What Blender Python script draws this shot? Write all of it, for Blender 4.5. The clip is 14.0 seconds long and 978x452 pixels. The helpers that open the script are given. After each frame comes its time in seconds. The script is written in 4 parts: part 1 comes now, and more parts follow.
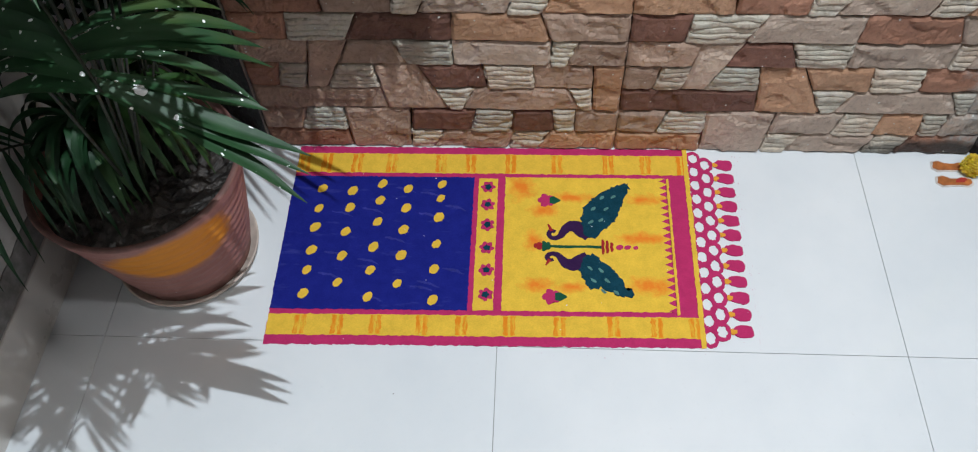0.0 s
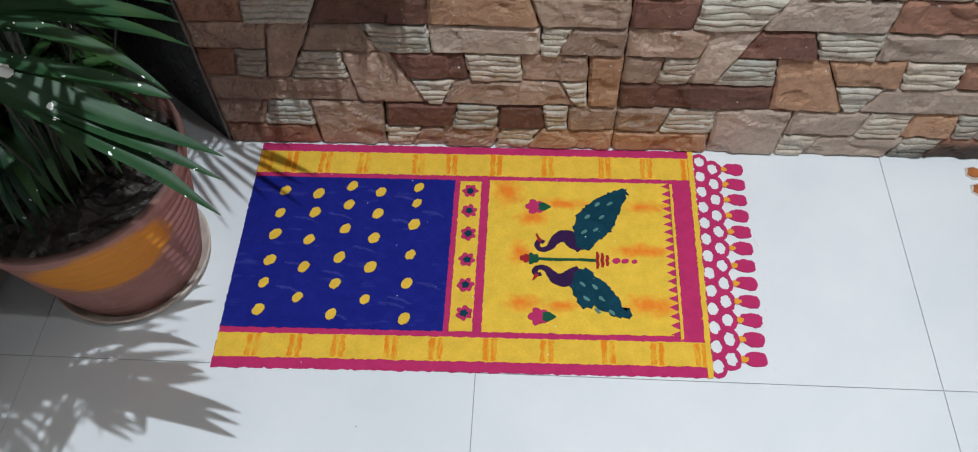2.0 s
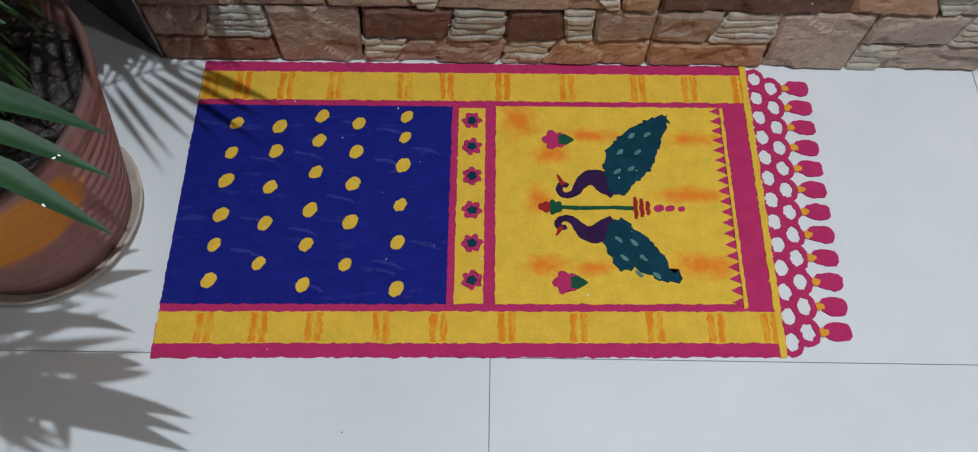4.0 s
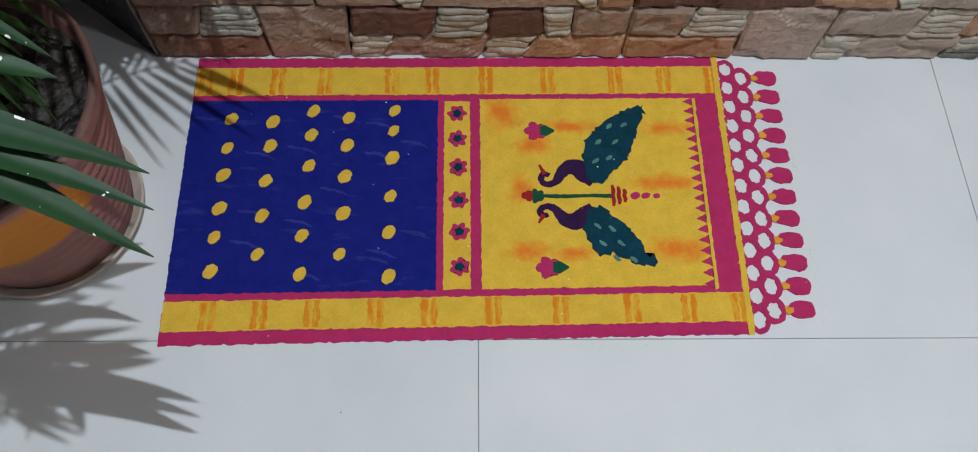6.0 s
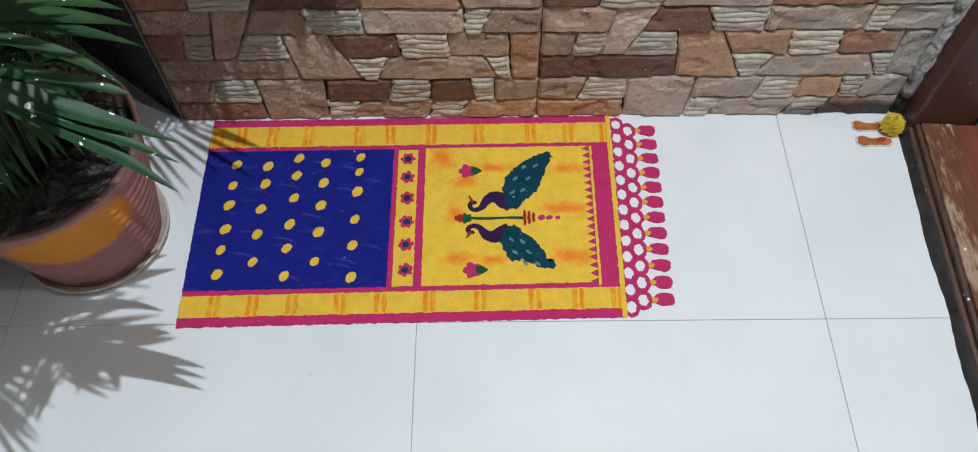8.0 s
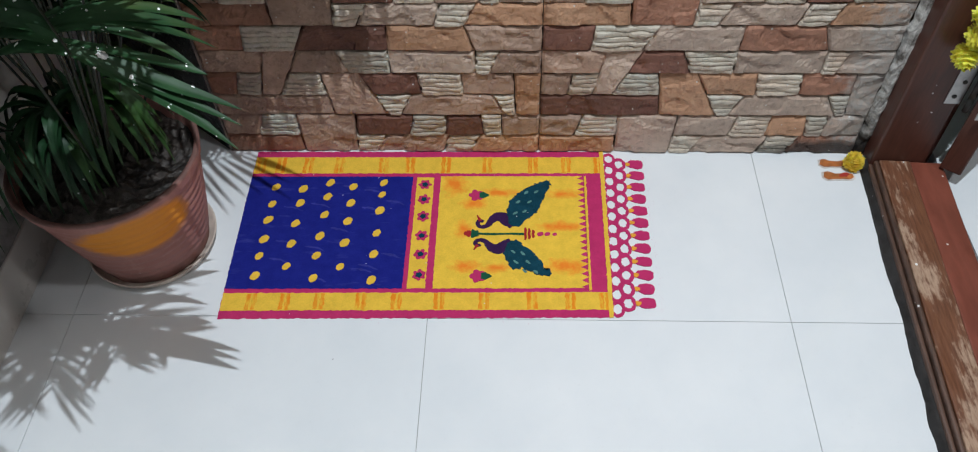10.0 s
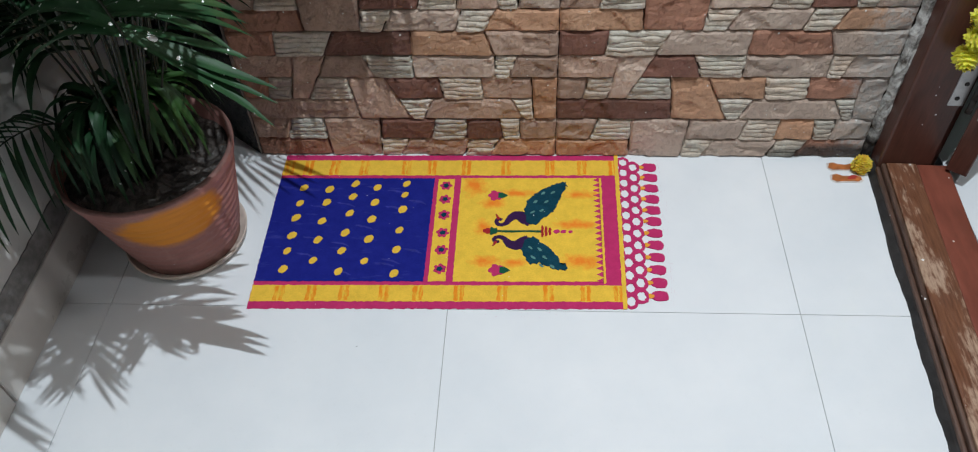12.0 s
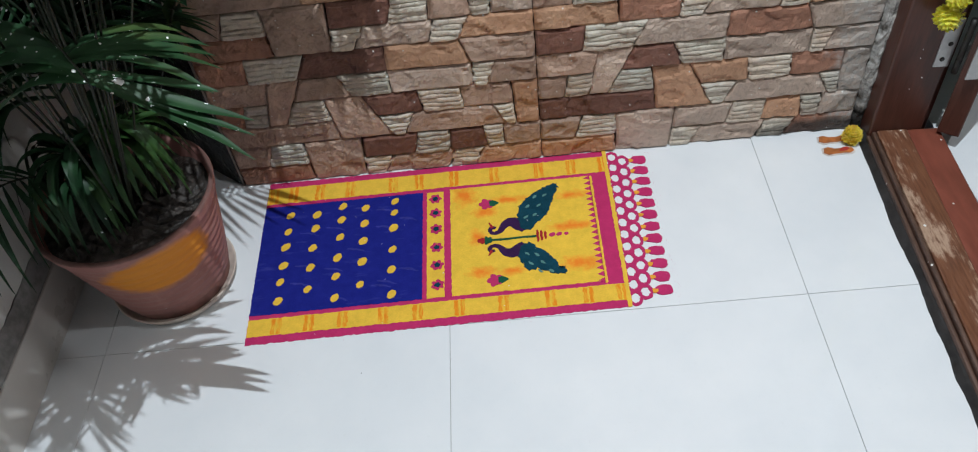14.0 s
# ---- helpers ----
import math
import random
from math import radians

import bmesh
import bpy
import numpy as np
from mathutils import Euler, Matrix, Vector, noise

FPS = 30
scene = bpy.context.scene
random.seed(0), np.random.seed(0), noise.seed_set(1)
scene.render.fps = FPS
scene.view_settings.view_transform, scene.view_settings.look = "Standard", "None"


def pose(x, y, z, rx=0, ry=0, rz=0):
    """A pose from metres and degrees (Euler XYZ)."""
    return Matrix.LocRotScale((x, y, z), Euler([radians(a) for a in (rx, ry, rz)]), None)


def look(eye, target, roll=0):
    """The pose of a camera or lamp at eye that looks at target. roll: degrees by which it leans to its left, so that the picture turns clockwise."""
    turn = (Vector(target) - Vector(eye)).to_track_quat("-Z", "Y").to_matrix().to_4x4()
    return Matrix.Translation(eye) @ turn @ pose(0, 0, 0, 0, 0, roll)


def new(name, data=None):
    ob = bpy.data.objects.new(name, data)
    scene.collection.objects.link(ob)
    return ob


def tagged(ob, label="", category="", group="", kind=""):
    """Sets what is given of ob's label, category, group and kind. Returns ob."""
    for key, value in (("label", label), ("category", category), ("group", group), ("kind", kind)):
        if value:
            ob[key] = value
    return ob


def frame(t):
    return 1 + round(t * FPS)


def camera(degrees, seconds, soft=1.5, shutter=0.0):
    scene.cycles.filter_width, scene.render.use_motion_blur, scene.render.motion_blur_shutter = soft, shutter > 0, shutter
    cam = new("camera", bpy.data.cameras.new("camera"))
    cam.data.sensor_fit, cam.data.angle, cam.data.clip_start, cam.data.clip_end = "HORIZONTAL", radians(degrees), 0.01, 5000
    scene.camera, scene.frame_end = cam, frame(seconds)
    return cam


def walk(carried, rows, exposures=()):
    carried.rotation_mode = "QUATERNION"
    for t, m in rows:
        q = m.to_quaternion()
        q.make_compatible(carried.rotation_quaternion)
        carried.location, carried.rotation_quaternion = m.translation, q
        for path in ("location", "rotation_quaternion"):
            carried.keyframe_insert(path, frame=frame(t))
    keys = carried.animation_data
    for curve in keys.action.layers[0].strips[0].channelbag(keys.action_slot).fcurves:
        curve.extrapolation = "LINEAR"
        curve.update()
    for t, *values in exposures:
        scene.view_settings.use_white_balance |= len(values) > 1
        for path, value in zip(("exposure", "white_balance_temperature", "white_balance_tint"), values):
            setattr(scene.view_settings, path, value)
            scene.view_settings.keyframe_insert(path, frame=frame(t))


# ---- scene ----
cam = camera(61.2, 14.0, 1.1)
PATH = [
    (0, (0.046, -0.944, 1.115), (-0.053, 0.195, -0.526), -3.0),
    (0.5, (0.047, -0.938, 1.118), (-0.062, 0.198, -0.525), -3.2),
    (1, (0.051, -0.919, 1.1), (-0.062, 0.227, -0.535), -3.2),
    (1.5, (0.081, -0.894, 1.069), (-0.033, 0.24, -0.575), -3.2),
    (2, (0.066, -0.845, 1.002), (-0.033, 0.29, -0.642), -2.4),
    (2.5, (0.023, -0.724, 0.934), (-0.073, 0.361, -0.743), -2.7),
    (3, (-0.004, -0.653, 0.864), (-0.005, 0.274, -0.908), 0.8),
    (3.2, (0.002, -0.67, 0.825), (-0.01, 0.289, -0.929), 0.2),
    (5.5, (-0.01, -0.659, 0.857), (0.018, 0.191, -0.953), 2.1),
    (6, (-0.004, -0.672, 0.883), (0.031, 0.194, -0.92), 2.0),
    (6.5, (0.008, -0.687, 0.916), (0.04, 0.177, -0.887), 1.7),
    (7, (0.038, -0.763, 0.999), (0.06, 0.115, -0.798), 0.6),
    (7.5, (0.07, -0.843, 1.068), (0.069, 0.166, -0.659), -1.6),
    (8, (0.111, -0.912, 1.103), (0.105, 0.148, -0.592), -0.8),
    (8.5, (0.154, -0.986, 1.13), (0.113, 0.115, -0.538), 0.2),
    (8.7, (0.148, -0.995, 1.142), (0.106, 0.133, -0.509), 0.0),
    (11, (0.146, -1.211, 1.167), (0.061, 0.106, -0.335), -2.7),
    (11.5, (0.142, -1.206, 1.161), (0.054, 0.126, -0.328), -2.7),
    (12, (0.152, -1.228, 1.162), (0.038, 0.099, -0.33), -3.1),
    (12.5, (0.17, -1.251, 1.159), (0.0, 0.07, -0.333), -4.1),
    (13, (0.163, -1.25, 1.16), (-0.038, 0.068, -0.331), -4.5),
    (13.5, (0.144, -1.229, 1.159), (-0.058, 0.088, -0.332), -4.6),
    (14, (0.143, -1.2, 1.147), (0.055, 0.134, -0.341), -8.1),
]
walk(cam, [(t, look(eye, target, roll)) for t, eye, target, roll in PATH],
     [(0, -0.12), (2, -0.15), (3, -0.36), (5.5, -0.50), (6.5, -0.53), (7.5, -0.30), (8.2, -0.15), (11, -0.18), (14, -0.15)])

# ---- world and lights ----
world = bpy.data.worlds.new("world")
scene.world = world
world.use_nodes = True
world.node_tree.nodes["Background"].inputs[0].default_value = (0.6, 0.7, 0.9, 1)
world.node_tree.nodes["Background"].inputs[1].default_value = 0.008
LAMP = (0.36, -0.63, 2.42)


def lamp(name, place, power, size, colour):
    data = bpy.data.lights.new(name, "AREA")
    data.shape, data.size, data.energy, data.color = "DISK", size, power, colour
    ob = new(name, data)
    ob.matrix_world = look(place, (place[0], place[1] + 0.0001, 0))
    return ob


lamp("porch_lamp_light", (LAMP[0], LAMP[1], LAMP[2]), 46.0, 0.014, (0.845, 0.935, 1.015))
lamp("room_lamp_light", (1.40, -0.85, 2.35), 12.0, 0.14, (0.95, 0.97, 1.0))


# ---- materials ----
class Nodes:
    """A node tree with short ways to add and join nodes."""

    def __init__(self, name, rough=0.7, metal=0.0, spec=0.5):
        self.mat = bpy.data.materials.new(name)
        self.mat.use_nodes = True
        self.t = self.mat.node_tree
        self.b = self.t.nodes["Principled BSDF"]
        self.b.inputs["Roughness"].default_value = rough
        self.b.inputs["Metallic"].default_value = metal
        self.b.inputs["Specular IOR Level"].default_value = spec
        self.co = self.t.nodes.new("ShaderNodeNewGeometry").outputs["Position"]

    def put(self, socket, value):
        if isinstance(value, bpy.types.NodeSocket):
            self.t.links.new(value, socket)
        elif isinstance(value, tuple) and len(value) == 3 and socket.type == "RGBA":
            socket.default_value = (*value, 1)
        else:
            socket.default_value = value

    def noise(self, scale, detail=4.0, rough=0.6, co=None, stretch=None):
        co = co or self.co
        if stretch:
            m = self.t.nodes.new("ShaderNodeMapping")
            self.put(m.inputs["Vector"], co)
            m.inputs["Scale"].default_value = stretch
            co = m.outputs[0]
        n = self.t.nodes.new("ShaderNodeTexNoise")
        self.put(n.inputs["Vector"], co)
        n.inputs["Scale"].default_value, n.inputs["Detail"].default_value, n.inputs["Roughness"].default_value = scale, detail, rough
        return n.outputs["Fac"]

    def ramp(self, fac, low, high, a=0.0, b=1.0):
        n = self.t.nodes.new("ShaderNodeMapRange")
        self.put(n.inputs[0], fac)
        for i, v in enumerate((low, high, a, b)):
            n.inputs[i + 1].default_value = v
        return n.outputs[0]

    def mix(self, fac, a, b, mode="MIX"):
        n = self.t.nodes.new("ShaderNodeMix")
        n.data_type, n.blend_type = "RGBA", mode
        self.put(n.inputs[0], fac)
        self.put(n.inputs[6], a)
        self.put(n.inputs[7], b)
        return n.outputs[2]

    def math(self, op, a, b=0.0):
        n = self.t.nodes.new("ShaderNodeMath")
        n.operation = op
        self.put(n.inputs[0], a)
        self.put(n.inputs[1], b)
        return n.outputs[0]

    def axis(self, i, co=None):
        n = self.t.nodes.new("ShaderNodeSeparateXYZ")
        self.put(n.inputs[0], co or self.co)
        return n.outputs[i]

    def blob(self, centre, size, co=None):
        """1 at the centre of an ellipsoid, 0 at its rim."""
        s = self.t.nodes.new("ShaderNodeVectorMath")
        s.operation = "SUBTRACT"
        self.put(s.inputs[0], co or self.co)
        s.inputs[1].default_value = centre
        m = self.t.nodes.new("ShaderNodeVectorMath")
        m.operation = "MULTIPLY"
        self.put(m.inputs[0], s.outputs[0])
        m.inputs[1].default_value = tuple(1 / v for v in size)
        n = self.t.nodes.new("ShaderNodeVectorMath")
        n.operation = "LENGTH"
        self.put(n.inputs[0], m.outputs[0])
        return self.ramp(n.outputs["Value"], 1.0, 0.0)

    def specks(self, scale, size, chance=0.5, co=None):
        """Small round spots, scattered."""
        v = self.t.nodes.new("ShaderNodeTexVoronoi")
        self.put(v.inputs["Vector"], co or self.co)
        v.inputs["Scale"].default_value = scale
        n = self.t.nodes.new("ShaderNodeSeparateColor")
        self.put(n.inputs[0], v.outputs["Color"])
        near = self.math("LESS_THAN", v.outputs["Distance"], self.math("MULTIPLY", n.outputs[1], size))
        return self.math("MULTIPLY", near, self.math("GREATER_THAN", n.outputs[0], 1 - chance))

    def random(self):
        return self.t.nodes.new("ShaderNodeObjectInfo").outputs["Random"]

    def local(self):
        return self.t.nodes.new("ShaderNodeTexCoord").outputs["Object"]

    def done(self, colour, bump=None, depth=0.002, strength=0.5, rough=None):
        self.put(self.b.inputs["Base Color"], colour)
        if rough is not None:
            self.put(self.b.inputs["Roughness"], rough)
        if bump is not None:
            n = self.t.nodes.new("ShaderNodeBump")
            n.inputs["Strength"].default_value, n.inputs["Distance"].default_value = strength, depth
            self.put(n.inputs["Height"], bump)
            self.put(self.b.inputs["Normal"], n.outputs[0])
        return self.mat


def stone_material(name, dark, light):
    n = Nodes(name, 0.62, spec=0.35)
    big = n.noise(9, 3)
    fine = n.noise(110, 9, 0.75)
    tone = n.mix(n.ramp(big, 0.3, 0.7), dark, light)
    tone = n.mix(n.ramp(fine, 0.50, 0.68, 0, 0.5), tone, tuple(0.45 * c for c in dark))
    tone = n.mix(n.ramp(n.noise(26, 4), 0.56, 0.8, 0, 0.45), tone, tuple(min(1, 1.5 * c + 0.03) for c in light))
    vary = n.mix(n.random(), (0.8, 0.8, 0.8), (1.15, 1.12, 1.1))
    tone = n.mix(1.0, tone, vary, "MULTIPLY")
    # lime splashes, thick beside the door frame
    side = n.ramp(n.axis(0), 0.64, 0.79)
    lime = n.ramp(n.math("ADD", side, n.noise(42, 7, 0.75)), 0.98, 1.25)
    tone = n.mix(n.math("MULTIPLY", lime, n.ramp(n.noise(120, 5), 0.35, 0.6, 0.35, 0.9)), tone, (0.50, 0.475, 0.44))
    # darker at the wall's foot towards the door post, edge broken by noise
    foot_dark = n.ramp(n.math("ADD", n.blob((0.76, 0.0, 0.0), (0.22, 0.2, 0.055)), n.math("MULTIPLY", n.noise(30, 5), 0.5)), 0.45, 0.75)
    tone = n.mix(n.math("MULTIPLY", foot_dark, 0.85), tone, (0.03, 0.026, 0.024))
    tone = n.mix(n.specks(75, 0.15, 0.26), tone, (0.75, 0.74, 0.7))
    return n.done(tone, n.math("ADD", fine, n.math("MULTIPLY", n.noise(34, 6, 0.65), 2.2)), 0.0055, 1.0, n.ramp(fine, 0.3, 0.7, 0.42, 0.72))


STONES = [
    stone_material("grey_brown_stone", (0.427, 0.280, 0.210), (0.665, 0.467, 0.357)),
    stone_material("grey_stone", (0.523, 0.396, 0.319), (0.728, 0.567, 0.459)),
    stone_material("dark_red_stone", (0.182, 0.087, 0.063), (0.294, 0.142, 0.105)),
    stone_material("ochre_stone", (0.538, 0.295, 0.176), (0.713, 0.423, 0.265)),
    stone_material("layered_stone", (0.698, 0.538, 0.420), (0.750, 0.745, 0.640)),
    stone_material("red_brown_stone", (0.380, 0.180, 0.116), (0.538, 0.280, 0.189)),
]


def plain(name, colour, rough=0.6, metal=0.0, scale=40.0, vary=0.2, depth=0.0006, spec=0.5, stretch=None, speck=0.0):
    n = Nodes(name, rough, metal, spec)
    low = tuple(c * (1 - vary) for c in colour)
    high = tuple(min(1.0, c * (1 + vary)) for c in colour)
    a = n.noise(scale, 5, stretch=stretch)
    b = n.noise(scale * 0.15, 3)
    tone = n.mix(n.ramp(n.math("ADD", a, b), 0.75, 1.25), low, high)
    if speck:
        tone = n.mix(n.specks(70, 0.16, speck), tone, (0.8, 0.8, 0.78))
    return n.done(tone, a, depth, 0.5, n.ramp(a, 0.3, 0.7, rough * 0.85, min(1.0, rough * 1.15)))


def powder(name, colour, vary=0.12):
    n = Nodes(name, 0.95, spec=0.15)
    a = n.noise(420, 3, 0.7)
    b = n.noise(45, 4)
    tone = n.mix(n.ramp(n.math("ADD", a, b), 0.7, 1.3), tuple(c * (1 - vary) for c in colour), tuple(min(1, c * (1 + vary) + 0.004) for c in colour))
    tone = n.mix(n.specks(95, 0.10, 0.10), tone, (0.8, 0.8, 0.8))
    return n, tone, a


def powder_material(name, colour, vary=0.12):
    n, tone, a = powder(name, colour, vary)
    return n.done(tone, a, 0.0006, 0.7)


M_MAGENTA = powder_material("magenta_powder", (0.50, 0.029, 0.130))
M_YELLOW = powder_material("yellow_powder", (0.80, 0.50, 0.055))
M_TEAL = powder_material("teal_powder", (0.003, 0.044, 0.070), 0.3)
M_LIGHT_TEAL = powder_material("pale_teal_powder", (0.10, 0.24, 0.22), 0.3)
M_PURPLE = powder_material("purple_powder", (0.035, 0.010, 0.06), 0.2)
M_GREEN = powder_material("green_powder", (0.01, 0.085, 0.045), 0.2)
M_PALE_BLUE = powder_material("pale_blue_powder", (0.030, 0.036, 0.25), 0.3)
M_RED = powder_material("red_powder", (0.36, 0.02, 0.025))
M_ORANGE_DOT = powder_material("orange_powder", (0.80, 0.36, 0.04))


def blue_material():
    n, tone, a = powder("blue_powder", (0.008, 0.014, 0.205))
    streak = n.ramp(n.noise(20, 4, stretch=(0.8, 3.2, 1.0)), 0.60, 0.72, 0, 0.4)
    tone = n.mix(streak, tone, (0.06, 0.07, 0.32))
    return n.done(tone, a, 0.0006, 0.7)


def streaked_material():
    n, tone, a = powder("orange_streaked_powder", (0.80, 0.47, 0.045))
    streak = n.ramp(n.noise(160, 4, stretch=(1.0, 0.25, 1.0)), 0.34, 0.58)
    return n.done(n.mix(streak, tone, (0.80, 0.25, 0.016)), a, 0.0006, 0.7)


def panel_material():
    n, tone, a = powder("shaded_yellow_powder", (0.82, 0.52, 0.055))
    spots = None
    for x, y, sx, sy in ((0.03, -0.089, 0.030, 0.034), (0.068, -0.136, 0.032, 0.018), (0.115, -0.110, 0.045, 0.012), (0.238, -0.112, 0.052, 0.013), (0.052, -0.199, 0.022, 0.022),
                         (0.228, -0.190, 0.058, 0.014), (0.058, -0.282, 0.034, 0.016), (0.112, -0.284, 0.036, 0.012), (0.236, -0.280, 0.052, 0.020)):
        s = n.blob((x, y, 0.0), (sx * 1.2, sy * 1.35, 0.05))
        spots = s if spots is None else n.math("MAXIMUM", spots, s)
    amount = n.ramp(n.math("ADD", spots, n.math("MULTIPLY", n.noise(60, 6, 0.7), 1.5)), 0.98, 1.65, 0, 0.92)
    return n.done(n.mix(amount, tone, (0.86, 0.21, 0.02)), a, 0.0006, 0.7)


M_BLUE, M_STREAK, M_PANEL = blue_material(), streaked_material(), panel_material()


def tile_material():
    n = Nodes("white_glazed_tile", 0.16, spec=0.4)
    tone = n.mix(n.ramp(n.noise(5, 4), 0.3, 0.7), (0.74, 0.77, 0.79), (0.81, 0.83, 0.84))
    tone = n.mix(n.ramp(n.noise(160, 3), 0.62, 0.8, 0, 0.12), tone, (0.5, 0.5, 0.48))
    tone = n.mix(n.specks(14, 0.028, 0.3), tone, (0.16, 0.15, 0.14))
    return n.done(tone, n.noise(9, 2), 0.0003, 0.05, n.ramp(n.noise(7, 4), 0.35, 0.7, 0.09, 0.13))


M_TILE = tile_material()
M_GROUT = plain("grey_grout", (0.33, 0.32, 0.31), 0.9, scale=90)
M_MORTAR = plain("dark_joint", (0.075, 0.05, 0.038), 0.9, scale=120)


def wall_paint():
    n = Nodes("stained_white_paint", 0.8, spec=0.3)
    tone = n.mix(n.ramp(n.noise(4, 5), 0.3, 0.7), (0.62, 0.60, 0.57), (0.76, 0.75, 0.72))
    tone = n.mix(n.ramp(n.noise(16, 6, 0.7), 0.58, 0.72, 0, 0.6), tone, (0.42, 0.40, 0.37))
    return n.done(tone, n.noise(60, 5), 0.002, 0.5)


M_PAINT = wall_paint()
# for unseen surfaces of unknown colour: dark so that little light bounces back
M_UNSEEN_GREY = plain("unseen_low_bounce_grey", (0.15, 0.145, 0.14), 0.85, scale=30, vary=0.04)
M_CEMENT = plain("rough_cement", (0.27, 0.26, 0.25), 0.95, scale=55, vary=0.35, depth=0.004)


def lime_plaster():
    n = Nodes("stained_lime_plaster", 0.9, spec=0.2)
    tone = n.mix(n.ramp(n.noise(40, 6, 0.7), 0.35, 0.6), (0.10, 0.085, 0.072), (0.64, 0.62, 0.58))
    # near black at the foot, plaster tone above
    foot_dark = n.ramp(n.math("ADD", n.axis(2), n.math("MULTIPLY", n.noise(30, 5), 0.14)), 0.10, 0.16)
    tone = n.mix(foot_dark, (0.030, 0.026, 0.024), tone)
    return n.done(tone, n.noise(110, 6, 0.7), 0.004, 0.8)


M_LIME = lime_plaster()
M_SKIRT = plain("cream_skirting_tile", (0.66, 0.63, 0.59), 0.3, scale=14, vary=0.07, depth=0.0003)
M_BLACK = plain("black_granite", (0.008, 0.008, 0.009), 0.28, scale=150, vary=0.5, depth=0.0001, spec=0.25)
M_FRAME = plain("dark_brown_varnished_wood", (0.082, 0.029, 0.019), 0.38, scale=30, vary=0.3, depth=0.0006, stretch=(6, 6, 0.6), speck=0.18)


def worn_wood():
    n = Nodes("worn_brown_wood", 0.55, spec=0.4)
    grain = n.noise(26, 6, 0.65, stretch=(9.0, 0.8, 6.0))
    tone = n.mix(n.ramp(grain, 0.3, 0.7), (0.11, 0.042, 0.022), (0.21, 0.088, 0.045))
    worn = n.math("ADD", n.noise(7, 5, 0.7, stretch=(2.4, 0.9, 1.0)), n.math("MULTIPLY", grain, 0.22))
    bare = n.ramp(worn, 0.60, 0.68)
    tone = n.mix(n.math("MULTIPLY", bare, n.ramp(n.noise(55, 4, stretch=(5, 1, 1)), 0.3, 0.6, 0.5, 1.0)), tone, (0.43, 0.29, 0.20))
    tone = n.mix(n.specks(45, 0.12, 0.15), tone, (0.75, 0.74, 0.72))
    return n.done(tone, n.math("SUBTRACT", grain, n.math("MULTIPLY", bare, 0.5)), 0.001, 0.5, n.ramp(worn, 0.5, 0.7, 0.32, 0.75))


M_PLANK = worn_wood()
M_MOULD = plain("scuffed_dark_moulding", (0.085, 0.046, 0.032), 0.5, scale=45, vary=0.55, depth=0.0008, stretch=(4, 0.5, 4), speck=0.15)
M_REDWOOD = plain("red_painted_wood", (0.19, 0.052, 0.032), 0.4, scale=22, vary=0.25, depth=0.0005, stretch=(3, 0.6, 1), speck=0.15)
M_TAR = plain("black_tar_strip", (0.022, 0.021, 0.021), 0.5, scale=60, vary=0.6, depth=0.002, speck=0.2)
M_STEEL = plain("dull_steel", (0.42, 0.41, 0.40), 0.38, 1.0, scale=60, vary=0.2, depth=0.0001)
M_DARK_STEEL = plain("dark_steel", (0.05, 0.048, 0.045), 0.5, 0.8, scale=60)
M_ROOM = plain("room_white_paint", (0.78, 0.78, 0.76), 0.8, scale=20, vary=0.04)
M_EDGE = plain("cut_tile_edge", (0.30, 0.25, 0.21), 0.8, scale=70, vary=0.3)
M_PALE_GREEN = plain("pale_green_paint", (0.45, 0.55, 0.48), 0.7, scale=20, vary=0.08)


def pot_material():
    n = Nodes("painted_clay", 0.6, spec=0.3)
    co = n.local()
    tone = n.mix(n.ramp(n.noise(14, 4), 0.3, 0.7), (0.33, 0.145, 0.125), (0.42, 0.20, 0.175))
    tone = n.mix(n.ramp(n.noise(45, 6, 0.7), 0.55, 0.75, 0, 0.5), tone, (0.52, 0.30, 0.25))
    edge = n.math("MULTIPLY", n.noise(30, 5), 0.35)
    patch = n.ramp(n.math("ADD", n.blob((0.076, -0.115, 0.146), (0.128, 0.105, 0.064), co), edge), 0.33, 0.52)
    tone = n.mix(patch, tone, (0.74, 0.27, 0.03))
    tone = n.mix(n.math("MULTIPLY", n.ramp(n.axis(2, co), 0.045, 0.0), n.ramp(n.noise(40, 4), 0.35, 0.6, 0, 0.7)), tone, (0.13, 0.085, 0.07))
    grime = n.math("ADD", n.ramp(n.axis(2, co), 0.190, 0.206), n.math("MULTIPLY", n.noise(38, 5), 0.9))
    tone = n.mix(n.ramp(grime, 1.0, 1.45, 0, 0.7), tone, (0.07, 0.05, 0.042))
    tone = n.mix(n.specks(60, 0.12, 0.12), tone, (0.75, 0.7, 0.66))
    return n.done(tone, n.noise(90, 5), 0.0012, 0.5)


M_POT = pot_material()
M_SAUCER = plain("pale_clay", (0.60, 0.50, 0.43), 0.6, scale=50, vary=0.18, depth=0.0008)
M_SOIL = plain("dark_damp_soil", (0.045, 0.037, 0.032), 0.42, scale=130, vary=0.9, depth=0.012)
M_STEM = plain("green_brown_stem", (0.012, 0.016, 0.006), 0.6, scale=60, vary=0.4)


